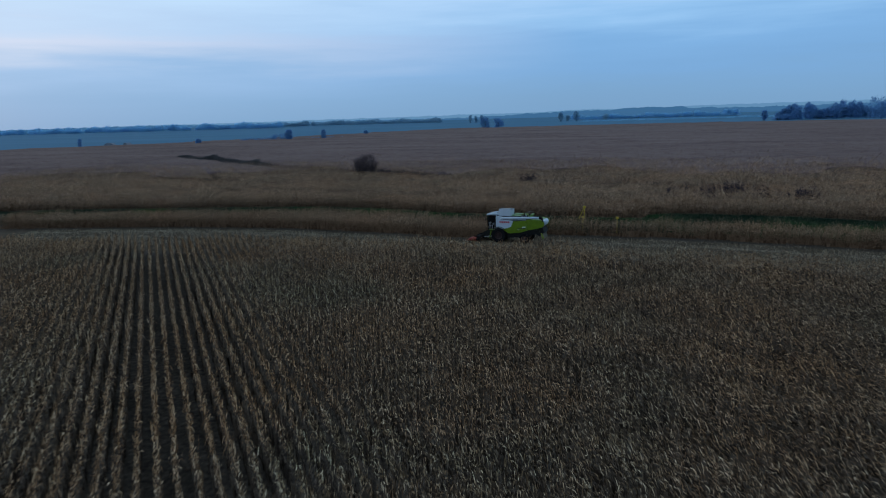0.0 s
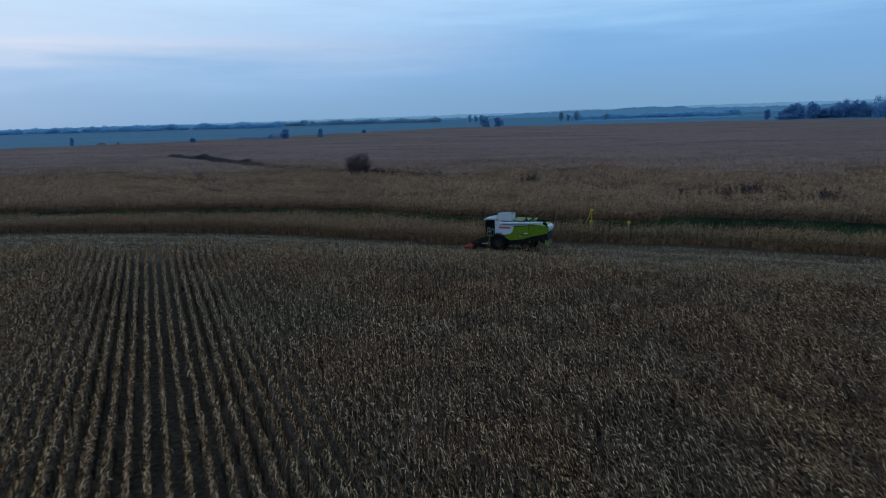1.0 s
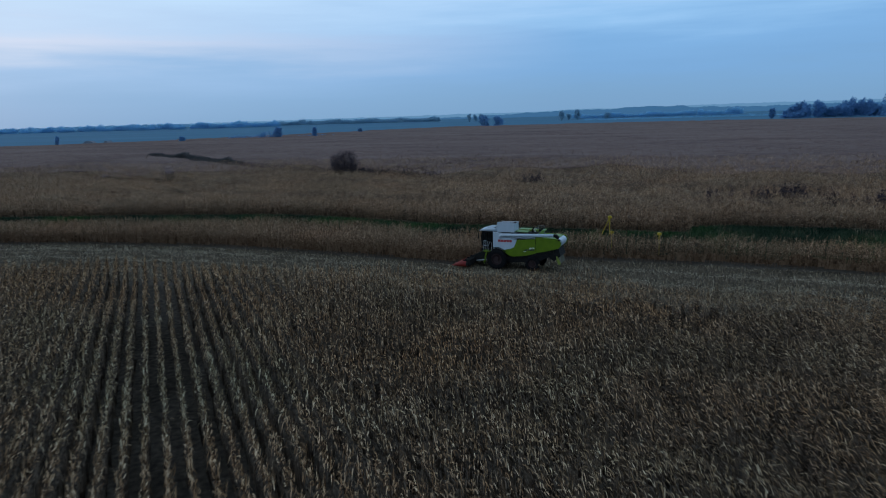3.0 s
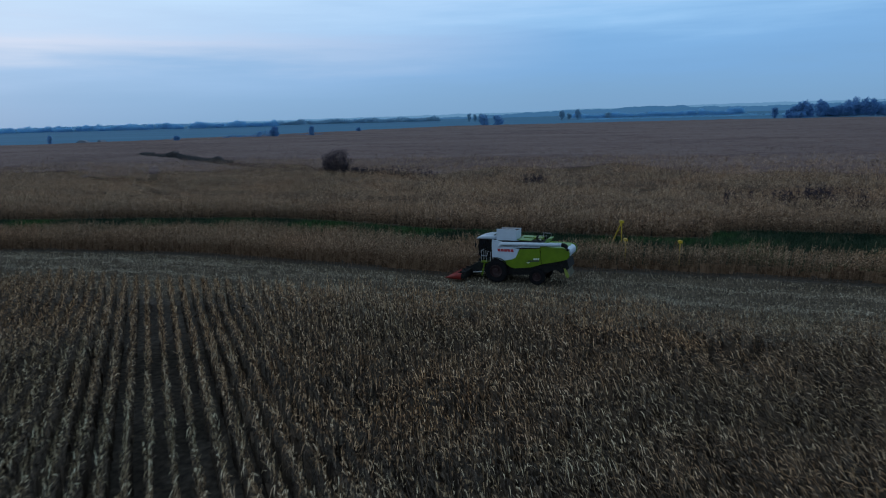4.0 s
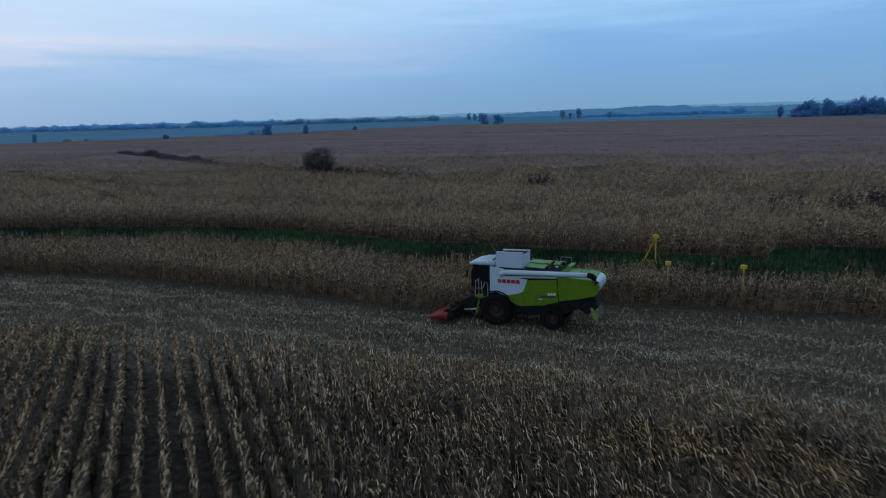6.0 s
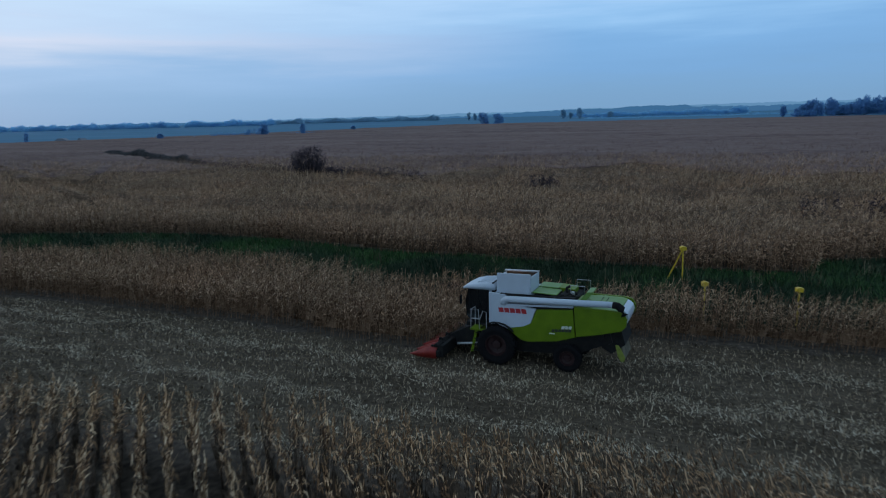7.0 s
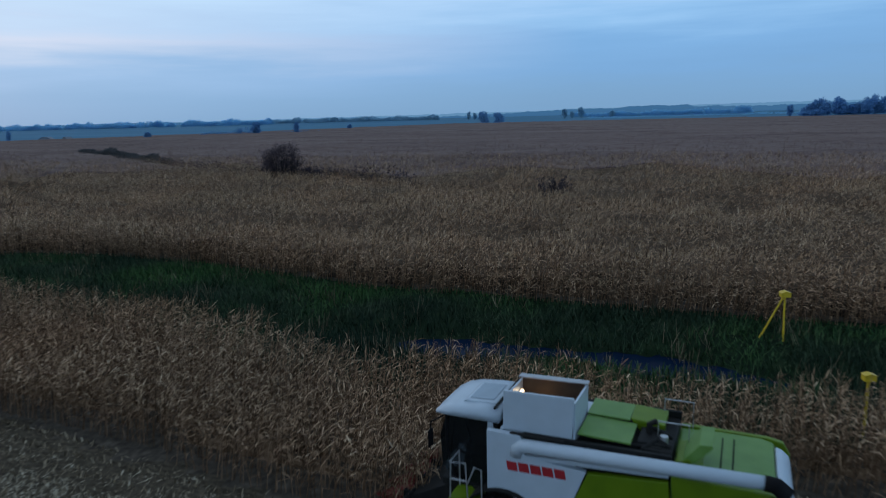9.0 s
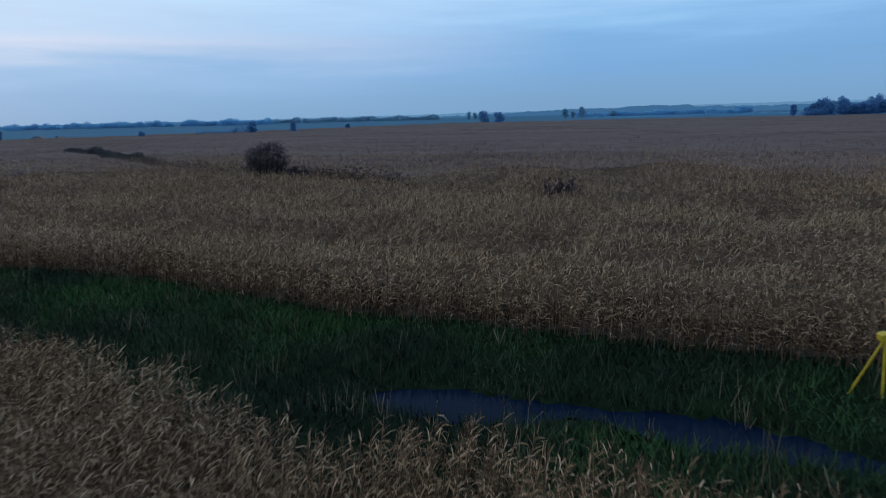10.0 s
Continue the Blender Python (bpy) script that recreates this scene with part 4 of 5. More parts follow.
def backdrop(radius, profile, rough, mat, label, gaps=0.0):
    """A far glowing sheet in the outline of hazy woods, all round; profile: top heights over x / y of the bearing."""
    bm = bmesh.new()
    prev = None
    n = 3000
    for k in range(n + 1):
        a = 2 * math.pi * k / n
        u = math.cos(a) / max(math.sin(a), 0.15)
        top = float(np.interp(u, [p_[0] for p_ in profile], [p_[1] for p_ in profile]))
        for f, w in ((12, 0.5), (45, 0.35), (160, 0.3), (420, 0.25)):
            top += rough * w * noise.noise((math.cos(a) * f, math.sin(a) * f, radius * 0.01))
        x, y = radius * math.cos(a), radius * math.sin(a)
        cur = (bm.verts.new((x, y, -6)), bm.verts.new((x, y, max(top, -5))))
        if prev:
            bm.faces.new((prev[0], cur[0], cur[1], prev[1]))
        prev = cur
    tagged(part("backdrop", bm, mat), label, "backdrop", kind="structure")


backdrop(4300, [(-2, 4), (-0.7, 4), (-0.45, 9), (-0.2, 16), (0.0, 22), (0.2, 33), (0.4, 38), (2, 38)], 8, glow("far_haze", (0.120, 0.265, 0.450)), "glowing pale blue sheet for haze over the farthest woods")
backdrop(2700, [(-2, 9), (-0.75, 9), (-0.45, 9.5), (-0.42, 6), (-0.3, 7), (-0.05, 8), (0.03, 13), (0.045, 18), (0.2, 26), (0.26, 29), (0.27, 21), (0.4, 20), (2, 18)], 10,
         glow("hazed_woods_glow", (0.046, 0.140, 0.285)), "glowing blue sheet in the outline of distant hazy woods")


PLASTER = material("grey_white_plaster", tones((0.42, 0.43, 0.44), 0.12), 0.9, scale=1.5)
CHAFF = material("chaff_dust_steel", [(0.25, (0.060, 0.055, 0.036)), (0.55, (0.120, 0.110, 0.074)), (0.85, (0.190, 0.175, 0.125))], 0.9, scale=3)
SLATE = material("grey_roofing", tones((0.16, 0.19, 0.23), 0.2), 0.9, scale=2)


def far_house(x, y, w, d, hgt, turn):
    """A low white farm building far across the meadow."""
    top = new("farmhouse")
    top.matrix_world = pose(x, y, 0, 0, 0, turn)
    tagged(top, "small white farm building far across the meadow", "house")
    bm = bmesh.new()
    box(bm, -w / 2, w / 2, -d / 2, d / 2, -0.2, hgt)
    part("wall", bm, PLASTER, top)
    bm = bmesh.new()
    slab(bm, [(-w / 2 - 0.3, hgt), (-w / 2 - 0.2, hgt + 0.2), (-w * 0.2, hgt + 1.6), (w * 0.2, hgt + 1.6), (w / 2 + 0.2, hgt + 0.2), (w / 2 + 0.3, hgt)], -d / 2 - 0.3, d / 2 + 0.3)
    part("roof", bm, SLATE, top)
    for k in (-1, 1):
        bm = bmesh.new()
        box(bm, k * w * 0.25 - 0.6, k * w * 0.25 + 0.6, -d / 2 - 0.04, -d / 2 + 0.02, 0.9, 2.1)
        part("window", bm, DARK, top)


far_house(-281, 486, 7, 5, 1.6, 10)
far_house(-271, 492, 4, 4, 1.3, -15)


# ---- the combine harvester; x forward, y to its own left, z up ----
def wheel(parent, x, y, r, w, name, out):
    """A lugged tyre on a dished rim; out: +1 where the outer face looks to +y."""
    hub = new(name)
    hub.parent = parent
    hub.location = (x, y, r)
    bm = bmesh.new()
    ri = r * 0.56
    n = 84
    rings = []
    for rr, y in [(ri, -0.42), (r * 0.78, -0.5), (r * 0.90, -0.48), (0, -0.44), (0, -0.22), (0, -0.02), (0, 0.02), (0, 0.22), (0, 0.44), (r * 0.90, 0.48), (r * 0.78, 0.5), (ri, 0.42)]:
        ring = []
        for k in range(n):
            a = 2 * math.pi * k / n
            lug = ((k / n * 21 + abs(y) * 1.9 + (0.5 if y > 0 else 0)) % 1.0) < 0.42
            q = rr if rr else r * (1.0 if lug else 0.94)
            ring.append(bm.verts.new((q * math.cos(a), y * w, q * math.sin(a))))
        rings.append(ring)
    for a, c in zip(rings, rings[1:]):
        for k in range(n):
            bm.faces.new((a[k], a[(k + 1) % n], c[(k + 1) % n], c[k]))
    tyre = part("tyre", bm, BLACK, hub, "black lugged tyre")
    bm = bmesh.new()
    o = out
    spin(bm, [(ri * 1.02, -w * 0.35 * o), (ri * 1.02, w * 0.36 * o), (ri * 0.9, w * 0.37 * o), (ri * 0.82, w * 0.12 * o), (ri * 0.42, w * 0.05 * o), (ri * 0.36, w * 0.22 * o), (ri * 0.2, w * 0.25 * o)], 28)
    for k in range(8):
        a = 2 * math.pi * k / 8
        c = (math.cos(a) * ri * 0.55, math.sin(a) * ri * 0.55)
        q = bmesh.ops.create_cube(bm, size=0.05)
        for v in q["verts"]:
            v.co = v.co + Vector((c[0], w * 0.09 * o, c[1]))
    part("rim", bm, RIM, hub, "dull red wheel rim")
    return hub


def combine_harvester():
    top = new("combine_harvester")
    top.matrix_world = COMBINE @ Matrix.Scale(0.965, 4)
    tagged(top, "large white and green combine harvester cutting maize, tank open", "combine")

    # chassis and dark underbody
    bm = bmesh.new()
    slab(bm, [(0.9, 0.75), (0.9, 1.75), (-1.3, 2.0), (-5.2, 2.2), (-5.4, 1.5), (-4.2, 1.0), (-3.8, 0.75), (-1.2, 0.62)], -1.05, 1.05, 0.05)
    part("chassis", bm, DARK, top, "dusty dark steel underbody")
    bm = bmesh.new()
    tube(bm, [(0, -1.2, 0.95), (0, 1.2, 0.95)], 0.2, 12)
    part("axle", bm, DARK, top)
    bm = bmesh.new()
    tube(bm, [(-3.4, -1.1, 0.66), (-3.4, 1.1, 0.66)], 0.14, 10)
    part("axle", bm, DARK, top)
    for s in (1, -1):
        wheel(top, 0, 1.33 * s, 0.96, 0.66, "front_wheel", s)
        wheel(top, -3.4, 1.22 * s, 0.66, 0.46, "rear_wheel", s)
        bm = bmesh.new()
        arch = [(1.0 * math.cos(a) * 1.08, 0.96 + 1.08 * math.sin(a)) for a in [0.1 + k * 0.26 for k in range(10)]]
        for (xa, za), (xb, zb) in zip(arch, arch[1:]):
            f = [bm.verts.new(c) for c in ((xa, 1.05 * s, za), (xb, 1.05 * s, zb), (xb, 1.5 * s, zb), (xa, 1.5 * s, za))]
            bm.faces.new(f)
        bmesh.ops.remove_doubles(bm, verts=bm.verts, dist=0.001)
        bmesh.ops.solidify(bm, geom=bm.faces[:], thickness=0.04)
        part("wheel_arch", bm, DARK, top)

        # side cladding: white in front, green behind, the hinged rear door green
        y0, y1 = (1.22, 1.37) if s > 0 else (-1.37, -1.22)
        bm = bmesh.new()
        slab(bm, [(0.40, 1.93), (0.40, 3.48), (-0.42, 3.46), (-0.50, 2.98), (-1.92, 2.86), (-1.66, 2.15), (-1.35, 1.98), (-0.5, 1.80), (0.0, 2.02)], y0, y1, 0.025)
        white = part("front_side_panel", bm, WHITE, top, "white front side panel")
        bm = bmesh.new()
        slab(bm, [(-0.52, 1.79), (-1.36, 1.97), (-1.68, 2.14), (-1.95, 2.84), (-3.64, 2.98), (-3.76, 1.69), (-2.9, 1.42), (-1.52, 1.24), (-1.2, 1.30), (-0.85, 1.55)], y0, y1, 0.025)
        part("side_panel", bm, GREEN, top, "bright lime green side panel")
        bm = bmesh.new()
        slab(bm, [(-3.70, 2.98), (-3.69, 3.14), (-5.55, 3.12), (-5.90, 3.05), (-6.06, 2.75), (-6.02, 2.42), (-5.82, 2.20), (-5.0, 1.98), (-3.80, 1.72)], y0, y1, 0.03)
        part("rear_side_panel", bm, GREEN, top, "bright lime green rear side door")
        # black sill under the cladding
        bm = bmesh.new()
        slab(bm, [(-1.5, 1.24), (-2.9, 1.42), (-3.76, 1.69), (-5.0, 1.98), (-5.0, 1.72), (-3.9, 1.4), (-3.0, 1.12), (-1.6, 1.05)], 1.0 * s, 1.2 * s, 0.02)
        part("sill", bm, DARK, top)
        # the dark recess in which the spout lies
        bm = bmesh.new()
        slab(bm, [(-0.42, 3.46), (-3.68, 3.5), (-3.66, 2.98), (-1.95, 2.86), (-0.50, 2.98)], 1.12 * s, 1.22 * s, 0.01)
        part("recess", bm, DARK, top)
        bm = bmesh.new()
        slab(bm, [(-0.5, 2.90), (-3.64, 3.06), (-3.64, 3.16), (-0.5, 3.00)], 1.2 * s, 1.35 * s, 0.012)
        part("trim_strip", bm, WHITE, top, "white strip above the green panel")

    # lettering on the near side, as plain bars
    def bar(x, w, z, hh_, mat, lab, tilt=0.03):
        bm = bmesh.new()
        slab(bm, [(x, z), (x - w, z), (x - w - tilt, z + hh_), (x - tilt, z + hh_)], 1.366, 1.378)
        part("lettering", bm, mat, top, lab)

    for k in range(5):
        bar(-0.12 - k * 0.28, 0.24, 2.58 + 0.004 * k, 0.22, LETTER, "red letter-sized bar", -0.04)
    for k in range(6):
        bar(-2.66 - k * 0.155, 0.13, 1.86 + 0.012 * k, 0.13, LETTERDARK, "black letter-sized bar")
    for k in range(3):
        bar(-3.12 - k * 0.165, 0.14, 2.04 + 0.012 * k, 0.14, LETTERPALE, "pale number-sized bar")
    bar(-2.55, 0.25, 1.75, 0.06, LETTERPALE, "small pale bar")

    # rear hood: green top, white tail
    bm = bmesh.new()
    slab(bm, [(-3.66, 2.9), (-3.66, 3.08), (-4.5, 3.11), (-5.45, 3.10), (-5.70, 3.06), (-5.70, 2.3), (-3.66, 2.1)], -1.2, 1.2, 0.06)
    part("rear_hood", bm, LIDGREEN, top, "pale green rear hood")
    for x in (-4.62, -4.86):
        bm = bmesh.new()
        box(bm, x - 0.015, x + 0.015, -0.9, 0.9, 3.05, 3.115)
        part("hood_gap", bm, BLACK, top)
    bm = bmesh.new()
    slab(bm, [(-5.72, 3.09), (-5.86, 3.04), (-6.00, 2.92), (-6.06, 2.7), (-6.0, 2.45), (-5.7, 2.2), (-5.62, 2.3)], -0.95, 0.95, 0.05)
    part("tail_panel", bm, WHITE, top, "white rounded tail panel")
    # straw chopper and spreader
    bm = bmesh.new()
    slab(bm, [(-4.7, 2.0), (-5.75, 2.15), (-5.95, 1.45), (-5.35, 0.95), (-4.9, 1.2)], -0.95, 0.95, 0.04)
    part("straw_chopper", bm, DARK, top)
    bm = bmesh.new()
    slab(bm, [(-5.55, 1.55), (-5.75, 1.5), (-5.95, 0.75), (-5.82, 0.7)], -0.75, 0.9, 0.02)
    part("straw_deflector", bm, CHAFF, top, "straw deflector covered in chaff dust")
    bm = bmesh.new()
    slab(bm, [(-5.50, 1.42), (-5.66, 1.40), (-5.96, 0.86), (-5.92, 0.66), (-5.78, 0.62), (-5.62, 0.90)], 0.92, 0.96, 0.012)
    part("guard", bm, LIMEPLATE, top, "dusty lime yellow spreader guard")

    # engine deck between tank and hood
    bm = bmesh.new()
    box(bm, -3.66, -0.4, -1.12, 1.12, 2.2, 3.34, 0.04)
    part("engine_bay", bm, DARK, top)
    bm = bmesh.new()
    slab(bm, [(-1.64, 3.58), (-2.80, 3.54), (-2.80, 3.50), (-1.64, 3.54)], -0.05, 1.0, 0.008)
    part("engine_lid", bm, LIDGREEN, top, "pale green engine lid")
    bm = bmesh.new()
    slab(bm, [(-1.64, 3.62), (-2.62, 3.60), (-2.62, 3.56), (-1.64, 3.58)], -0.98, -0.07, 0.008)
    part("engine_lid", bm, LIDGREEN, top, "pale green engine lid")
    bm = bmesh.new()
    slab(bm, [(-2.62, 3.62), (-3.40, 3.56), (-3.36, 3.1), (-3.05, 3.1)], -0.98, -0.1, 0.03)
    part("air_intake", bm, GREEN, top, "lime green air intake housing")
    bm = bmesh.new()
    tube(bm, [(-3.1, 0.25, 3.3), (-3.1, 0.25, 3.72), (-3.25, 0.25, 3.8)], 0.07, 10)
    box(bm, -3.5, -2.9, -0.05, 0.75, 3.3, 3.5, 0.05)
    tube(bm, [(-2.3, 0.75, 3.4), (-3.4, 0.8, 3.42)], 0.05, 8)
    part("exhaust", bm, DARK, top, "black exhaust and pipes")
    bm = bmesh.new()
    slab(bm, [(-3.70, 3.02), (-3.74, 3.34), (-4.02, 3.42), (-4.30, 3.06)], 0.06, 1.08, 0.02)
    cowl = part("radiator_cowl", bm, GREEN, top, "raised lime green cooling cowl")
    bm = bmesh.new()
    slab(bm, [(-3.86, 3.34), (-3.90, 3.40), (-4.20, 3.78), (-4.46, 3.80), (-4.46, 3.74), (-4.14, 3.36)], 0.1, 1.05, 0.012)
    part("cowl_lid", bm, LIDGREEN, cowl, "pale green lid of the cowl, leaning back")
    bm = bmesh.new()
    box(bm, -3.66, -3.0, 0.30, 0.95, 3.30, 3.44, 0.03)
    tube(bm, [(-3.05, 0.9, 3.40), (-3.3, 0.6, 3.52), (-3.6, 0.7, 3.44)], 0.06, 8)
    tube(bm, [(-2.9, -0.1, 3.40), (-3.2, 0.1, 3.56), (-3.6, 0.2, 3.42)], 0.045, 8)
    part("engine", bm, DARK, top, "dark engine under the open lid")
    bm = bmesh.new()
    tube(bm, [(-3.45, 0.55, 3.44), (-3.45, 0.55, 3.62)], 0.09, 12)
    part("air_filter", bm, STEEL, top, "grey metal air filter housing")
    for y in (-0.95, 0.35):
        bm = bmesh.new()
        tube(bm, [(-3.3, y, 3.5), (-3.3, y, 3.86), (-3.95, y, 3.86), (-3.95, y, 3.2)], 0.018, 6)
        part("handrail", bm, STEEL, top, "thin grey guard rail")

    # grain tank with its lids folded up
    bm = bmesh.new()
    box(bm, -1.60, 0.16, -1.1, 1.1, 2.6, 3.46, 0.03)
    part("tank_body", bm, WHITE, top)
    bm = bmesh.new()
    slab(bm, [(0.08, 3.44), (0.06, 4.40), (-1.58, 4.43), (-1.54, 3.46)], 1.06, 1.13, 0.02)
    part("tank_lid", bm, WHITE, top, "white folded-up tank lid")
    bm = bmesh.new()
    slab(bm, [(0.08, 3.44), (0.06, 4.23), (-1.58, 4.27), (-1.54, 3.46)], -0.34, -0.27, 0.02)
    lid = part("tank_lid", bm, WHITE, top, "white far tank lid, folded up higher")
    bm = bmesh.new()
    slab(bm, [(0.10, 4.24), (-1.62, 4.28), (-1.62, 4.31), (0.10, 4.28)], -0.36, -0.14, 0.01)
    part("lid_lip", bm, STEEL, lid, "pale grey lip of the lid")
    bm = bmesh.new()
    slab(bm, [(0.02, 3.5), (0.02, 4.20), (-1.52, 4.23), (-1.52, 3.5)], -0.268, -0.25)
    part("lid_lining", bm, TANKIN, lid, "brown dusty lining of the lid")
    for x0, x1, zt in ((-1.60, -1.55, 4.24), (0.03, 0.08, 4.16)):
        bm = bmesh.new()
        a = [(-0.27, 3.44), (-0.29, zt), (1.06, zt + 0.06), (1.06, 3.44)]
        vs = [[bm.verts.new((x, y, z)) for y, z in a] for x in (x0, x1)]
        bm.faces.new(vs[0])
        bm.faces.new(vs[1][::-1])
        for i in range(4):
            bm.faces.new((vs[0][i], vs[1][i], vs[1][(i + 1) % 4], vs[0][(i + 1) % 4]))
        part("tank_end", bm, WHITE, top)
    bm = bmesh.new()
    box(bm, -1.54, 0.02, -0.26, 1.05, 3.47, 3.52)
    part("tank_floor", bm, TANKIN, top, "dusty brown tank inside")
    bm = bmesh.new()
    tube(bm, [(-0.65, 0.3, 3.5), (-0.68, 0.3, 3.80)], 0.09, 10)
    part("filling_auger", bm, TANKIN, top)
    bm = bmesh.new()
    box(bm, -0.10, -0.02, 0.02, 0.20, 3.96, 4.01, 0.01)
    part("work_lamp", bm, LAMP, top, "lit warm work lamp in the tank")

    # unloading spout, folded back along the near side
    bm = bmesh.new()
    tube(bm, [(-0.30, 1.30, 2.96), (-0.34, 1.31, 3.12), (-0.46, 1.33, 3.22), (-0.66, 1.36, 3.24), (-2.5, 1.40, 3.30), (-5.46, 1.46, 3.41)],
         [0.16, 0.165, 0.165, 0.16, 0.15, 0.14], 18)
    spout = part("unloading_spout", bm, WHITE, top, "long white unloading spout", True)
    bm = bmesh.new()
    tube(bm, [(-5.44, 1.46, 3.41), (-5.66, 1.465, 3.39), (-5.84, 1.47, 3.24), (-5.96, 1.48, 2.98)], [0.155, 0.165, 0.17, 0.17], 16)
    part("spout_mouth", bm, BLACK, spout, "black rubber spout mouth", True)
    bm = bmesh.new()
    tube(bm, [(-0.12, 1.31, 2.9), (-0.12, 1.31, 3.42), (-0.2, 1.31, 3.47), (-1.4, 1.31, 3.47)], 0.045, 8)
    part("spout_frame", bm, DARK, top)

    # cab
    bm = bmesh.new()
    slab(bm, [(0.42, 1.75), (1.35, 1.75), (1.75, 2.1), (1.80, 2.9), (1.62, 3.52), (0.42, 3.52)], -0.92, 0.92, 0.06)
    part("cab_glazing", bm, GLASS, top, "dark tinted cab windows")
    bm = bmesh.new()
    box(bm, 0.5, 1.3, -0.35, 0.35, 1.85, 2.35, 0.08)
    box(bm, 0.45, 0.65, -0.3, 0.3, 2.3, 3.0, 0.06)
    tube(bm, [(1.4, 0, 1.9), (1.25, 0, 2.6)], 0.04, 8)
    part("driver_seat", bm, BLACK, top)
    for s in (1, -1):
        bm = bmesh.new()
        box(bm, 0.40, 0.54, 0.88 * s - 0.05, 0.88 * s + 0.05, 1.75, 3.54, 0.02)
        part("cab_post", bm, WHITE, top)
        bm = bmesh.new()
        tube(bm, [(1.36, 0.93 * s, 1.75), (1.60, 0.93 * s, 2.6), (1.60, 0.93 * s, 3.52)], 0.035, 6)
        part("cab_pillar", bm, BLACK, top)
        bm = bmesh.new()
        tube(bm, [(1.7, 0.9 * s, 3.42), (1.85, 1.3 * s, 3.4), (1.85, 1.32 * s, 3.2)], 0.02, 6)
        box(bm, 1.83, 1.88, 1.32 * s - 0.11, 1.32 * s + 0.11, 2.78, 3.22, 0.02)
        part("mirror", bm, BLACK, top)
    bm = bmesh.new()
    box(bm, 0.40, 1.75, -0.94, 0.94, 1.6, 1.8, 0.03)
    box(bm, 0.30, 0.42, -0.9, 0.9, 1.7, 3.5, 0.02)
    part("cab_floor", bm, DARK, top)
    # roof: a domed lid with a raised pad and a lamp visor
    bm = bmesh.new()
    sec = [(1.95, 3.50, 0.82), (1.88, 3.57, 0.92), (1.70, 3.66, 0.98), (1.35, 3.74, 1.0), (0.80, 3.79, 1.0), (0.22, 3.80, 1.0)]
    rows_ = []
    for x, z, w in sec:
        rows_.append([bm.verts.new((x, w * f, z - 0.05 * abs(f) ** 3)) for f in (-1, -0.75, -0.4, 0, 0.4, 0.75, 1)])
    low_ = [[bm.verts.new((x if i else 1.9, w * f, 3.50)) for f in (-1, -0.75, -0.4, 0, 0.4, 0.75, 1)] for i, (x, z, w) in enumerate(sec)]
    for g_ in (rows_, low_):
        for a, b in zip(g_, g_[1:]):
            for k in range(6):
                bm.faces.new((a[k], a[k + 1], b[k + 1], b[k]))
    for k in (0, 6):
        for i in range(5):
            bm.faces.new((rows_[i][k], rows_[i + 1][k], low_[i + 1][k], low_[i][k]))
    for i in (0, 5):
        for k in range(6):
            bm.faces.new((rows_[i][k], rows_[i][k + 1], low_[i][k + 1], low_[i][k]))
    roof = part("cab_roof", bm, WHITE, top, "white domed cab roof", True)
    bm = bmesh.new()
    slab(bm, [(1.30, 3.72), (1.20, 3.80), (0.45, 3.83), (0.35, 3.76)], -0.62, 0.62, 0.03)
    part("roof_hatch", bm, WHITE, roof)
    bm = bmesh.new()
    slab(bm, [(1.12, 3.822), (0.52, 3.846), (0.52, 3.836), (1.12, 3.812)], -0.5, 0.5)
    part("hatch_panel", bm, ROOFGREY, roof, "blue-grey panel on top of the cab roof")
    bm = bmesh.new()
    tube(bm, [(0.34, -0.95, 3.84), (0.34, 0.95, 3.84)], 0.035, 8)
    part("roof_seam", bm, DARK, roof)
    for y in (-0.75, -0.5, 0.5, 0.75):
        bm = bmesh.new()
        box(bm, 1.84, 1.93, y - 0.09, y + 0.09, 3.42, 3.52, 0.02)
        part("headlamp", bm, STEEL, roof)

    # ladder, platform and rails on the near side
    bm = bmesh.new()
    box(bm, 0.35, 1.3, 0.95, 1.62, 1.62, 1.70, 0.015)
    part("platform", bm, GREEN, top, "lime green cab platform")
    ladder = new("ladder")
    ladder.parent = top
    for dx in (0, -0.42):
        bm = bmesh.new()
        slab(bm, [(1.04 + dx, 1.7), (0.90 + dx, 1.7), (1.16 + dx, 0.5), (1.30 + dx, 0.5)], 1.50, 1.56, 0.01)
        part("ladder_side", bm, GREEN if dx == 0 else DARK, ladder)
    for k in range(4):
        z = 0.58 + 0.3 * k
        x = 1.22 - 0.2167 * (z - 0.55)
        bm = bmesh.new()
        box(bm, x - 0.42, x, 1.42, 1.62, z, z + 0.04, 0.008)
        part("rung", bm, DARK, ladder)
    for pts in ([(1.25, 1.6, 1.7), (1.22, 1.6, 2.62), (0.85, 1.6, 2.66), (0.80, 1.6, 1.7)], [(0.45, 1.6, 1.7), (0.45, 1.6, 2.55), (0.62, 1.6, 2.6), (0.8, 1.6, 2.15)],
                [(1.25, 1.6, 2.2), (0.82, 1.6, 2.2)], [(1.25, 1.6, 2.62), (1.25, 1.0, 2.62), (1.25, 1.0, 1.7)]):
        bm = bmesh.new()
        tube(bm, pts, 0.022, 8)
        part("handrail", bm, STEEL, top, "thin pale hand rail")

    # feeder house down to the header
    bm = bmesh.new()
    slab(bm, [(0.7, 1.1), (0.7, 1.75), (1.3, 1.7), (2.75, 0.95), (2.75, 0.35), (1.2, 0.6)], -0.75, 0.75, 0.03)
    part("feeder_house", bm, DARK, top)
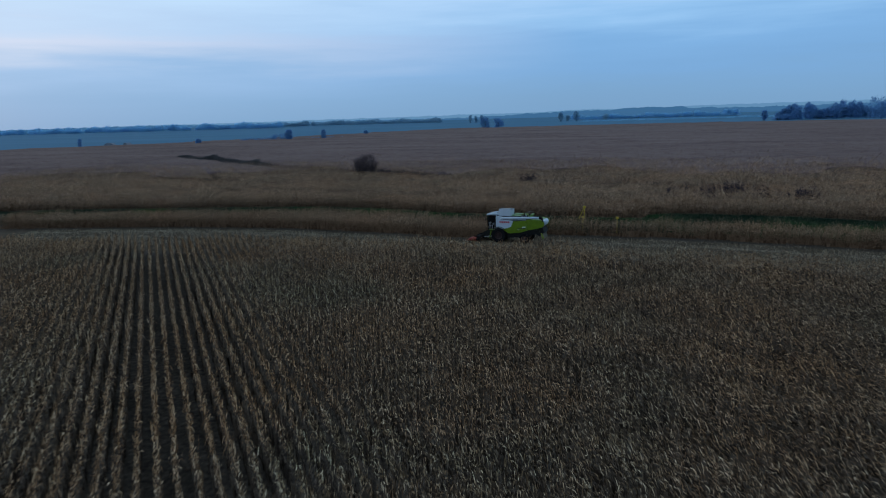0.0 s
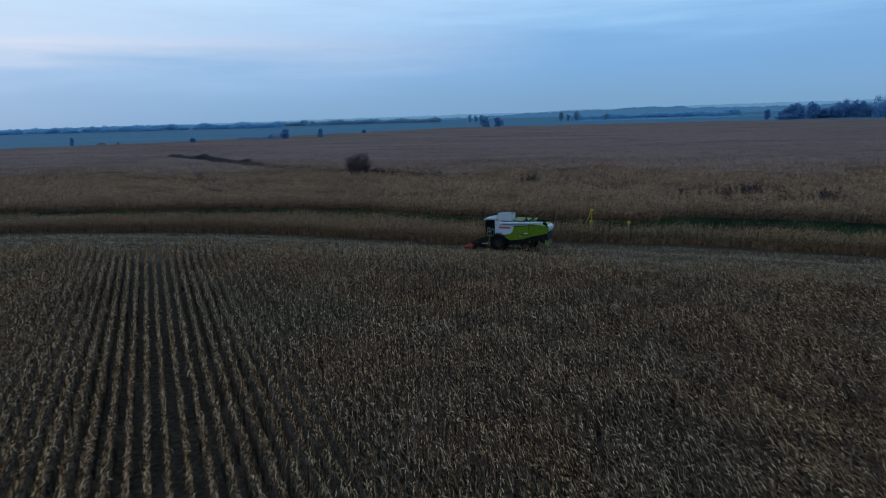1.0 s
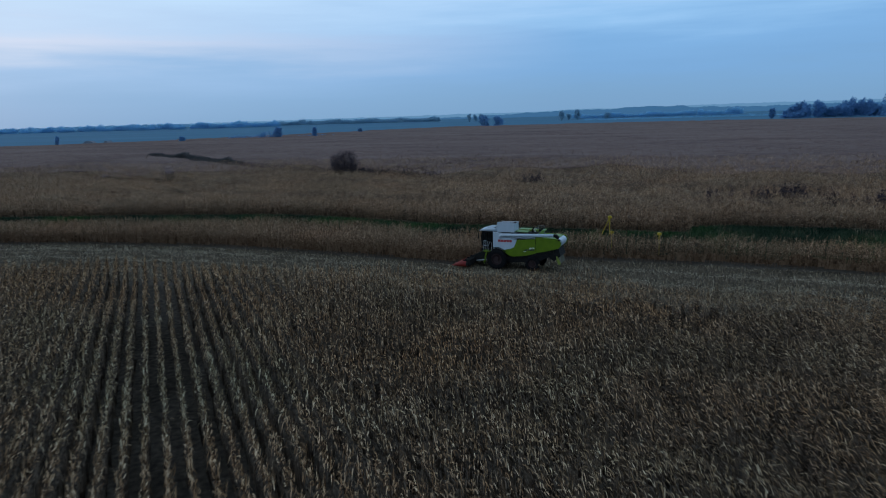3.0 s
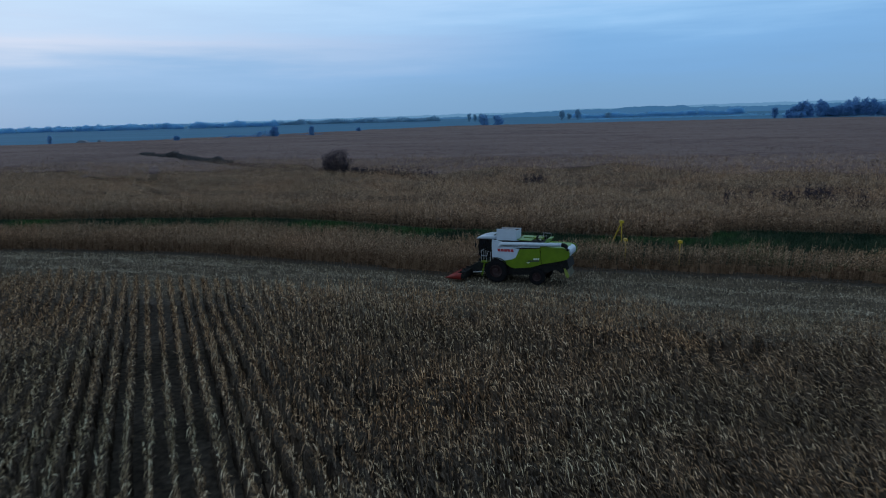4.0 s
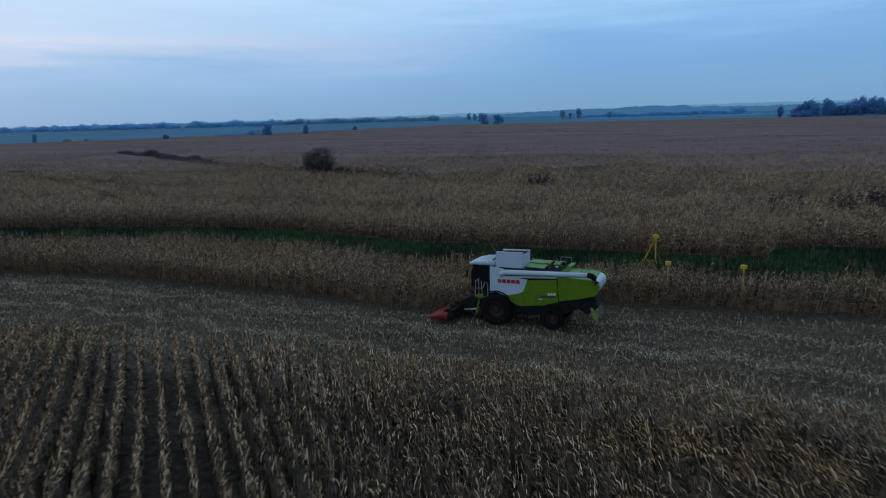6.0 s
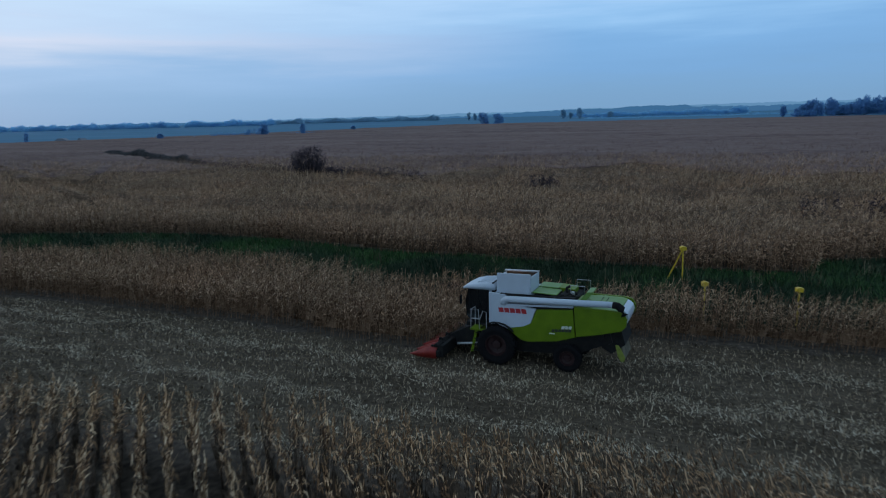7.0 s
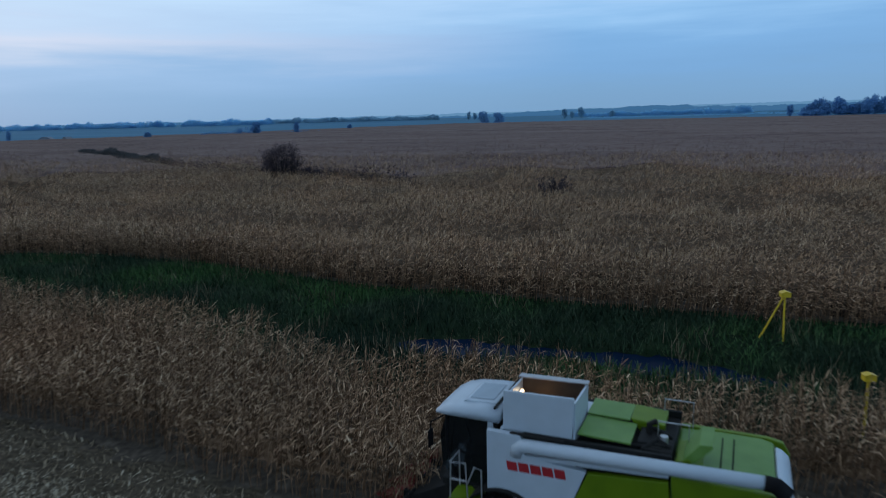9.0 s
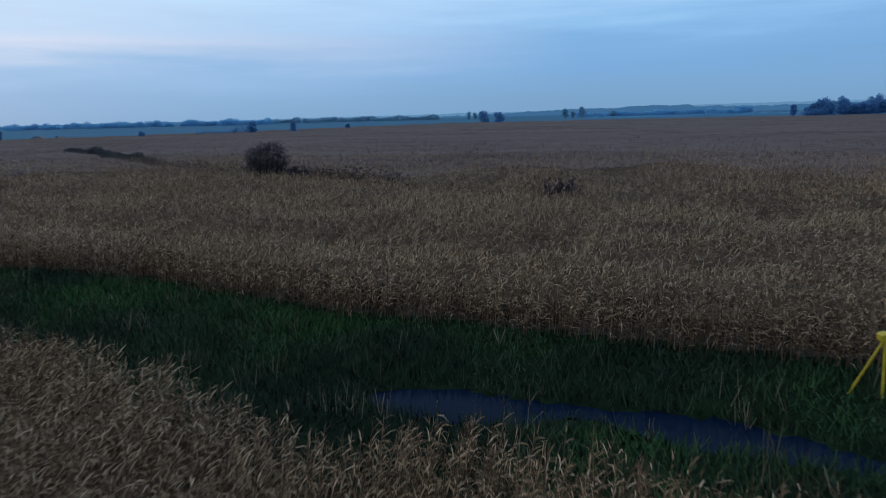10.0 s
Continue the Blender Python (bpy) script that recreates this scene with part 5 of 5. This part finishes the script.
    for y in (0.8, -0.8):
        bm = bmesh.new()
        tube(bm, [(0.4, y, 0.8), (2.3, y, 0.55)], 0.06, 8)
        part("lift_ram", bm, STEEL, top)
    return top


machine = combine_harvester()
lamp = new("tank_light", bpy.data.lights.new("tank_light", "POINT"))
lamp.data.energy, lamp.data.color, lamp.data.shadow_soft_size = 2.2, (1.0, 0.6, 0.28), 0.05
lamp.matrix_world = COMBINE @ pose(-0.53, 0.14, 3.72)


def corn_header():
    """A six-row picker head with red snouts between the rows."""
    top = new("corn_header")
    top.matrix_world = COMBINE @ Matrix.Scale(0.965, 4)
    tagged(top, "red six-row maize header with pointed snouts", "header")
    bm = bmesh.new()
    slab(bm, [(2.45, 0.3), (2.45, 0.85), (2.6, 0.88), (2.72, 0.7), (3.1, 0.35), (3.0, 0.25)], -2.28, 2.28, 0.02)
    part("frame", bm, DARK, top)
    bm = bmesh.new()
    tube(bm, [(2.85, -2.2, 0.75), (2.85, 2.2, 0.75)], 0.16, 12)
    for k in range(36):
        y = -2.15 + 4.3 * k / 35
        a = k * 0.9
        q = bmesh.ops.create_cube(bm, size=1)
        for v in q["verts"]:
            v.co = Vector((2.85 + math.cos(a) * 0.2 + v.co.x * 0.12, y + v.co.y * 0.1, 0.75 + math.sin(a) * 0.2 + v.co.z * 0.12))
    part("auger", bm, DARK, top, "dark cross auger")
    for k in range(7):
        y = -2.25 + 0.75 * k
        w = 0.27 if 0 < k < 6 else 0.2
        bm = bmesh.new()
        secs = [(2.78, 0.72, w * 0.9), (3.1, 0.74, w), (3.4, 0.66, w * 0.95), (3.75, 0.52, w * 0.7), (4.02, 0.40, w * 0.42), (4.25, 0.30, 0.03)]
        ring = []
        for x, z, ww in secs:
            zb = 0.24 if x < 4 else 0.26
            ring.append([bm.verts.new(c) for c in ((x, y - ww, zb), (x, y - ww * 0.95, z - 0.14 * ww / w), (x, y - ww * 0.35, z), (x, y + ww * 0.35, z), (x, y + ww * 0.95, z - 0.14 * ww / w), (x, y + ww, zb))])
        for a, b in zip(ring, ring[1:]):
            for i in range(6):
                bm.faces.new((a[i], a[(i + 1) % 6], b[(i + 1) % 6], b[i]))
        bm.faces.new(ring[0][::-1])
        bm.faces.new(ring[-1])
        sn = part("snout", bm, RED, top, "red pointed row divider", True)
        bm = bmesh.new()
        box(bm, 2.6, 2.84, y - w * 0.85, y + w * 0.85, 0.3, 0.62, 0.05)
        part("divider_plate", bm, DARK, sn)
    return top


corn_header()


# ---- yellow markers ----
def marker_tripod(x, y):
    """A yellow A-shaped line marker with a box on top."""
    top = new("marker_tripod")
    top.location = (x, y, float(ground_z(np.array(x), np.array(y))))
    tagged(top, "yellow painted two-legged line marker in the ditch grass", "marker")
    for feet in ((-0.85, 0.3), (0.05, -0.22)):
        bm = bmesh.new()
        tube(bm, [(feet[0], feet[1], -0.15), (0.08, 0, 2.1)], 0.045, 10)
        part("leg", bm, YELLOW, top)
    bm = bmesh.new()
    box(bm, -0.13, 0.29, -0.16, 0.16, 2.0, 2.2, 0.02)
    part("head", bm, YELLOW, top)
    bm = bmesh.new()
    slab(bm, [(-0.15, 2.2), (0.08, 2.28), (0.31, 2.2)], -0.18, 0.18, 0.01)
    part("cap", bm, YELLOW, top)


def marker_post(x, y, h_):
    top = new("marker_post")
    top.location = (x, y, float(ground_z(np.array(x), np.array(y))))
    tagged(top, "yellow box-topped marker post standing in the maize", "marker", "marker posts")
    bm = bmesh.new()
    tube(bm, [(0, 0, -0.2), (0, 0, h_ - 0.2)], 0.045, 10)
    part("post", bm, YELLOW, top)
    bm = bmesh.new()
    box(bm, -0.17, 0.17, -0.12, 0.12, h_ - 0.2, h_, 0.015)
    part("head", bm, YELLOW, top)
    bm = bmesh.new()
    slab(bm, [(-0.19, h_), (0, h_ + 0.05), (0.19, h_)], -0.14, 0.14, 0.006)
    part("cap", bm, YELLOW, top)


marker_tripod(14.6, 101.2)
marker_post(13.3, 91.5, 2.1)
marker_post(17.5, 89.75, 2.25)
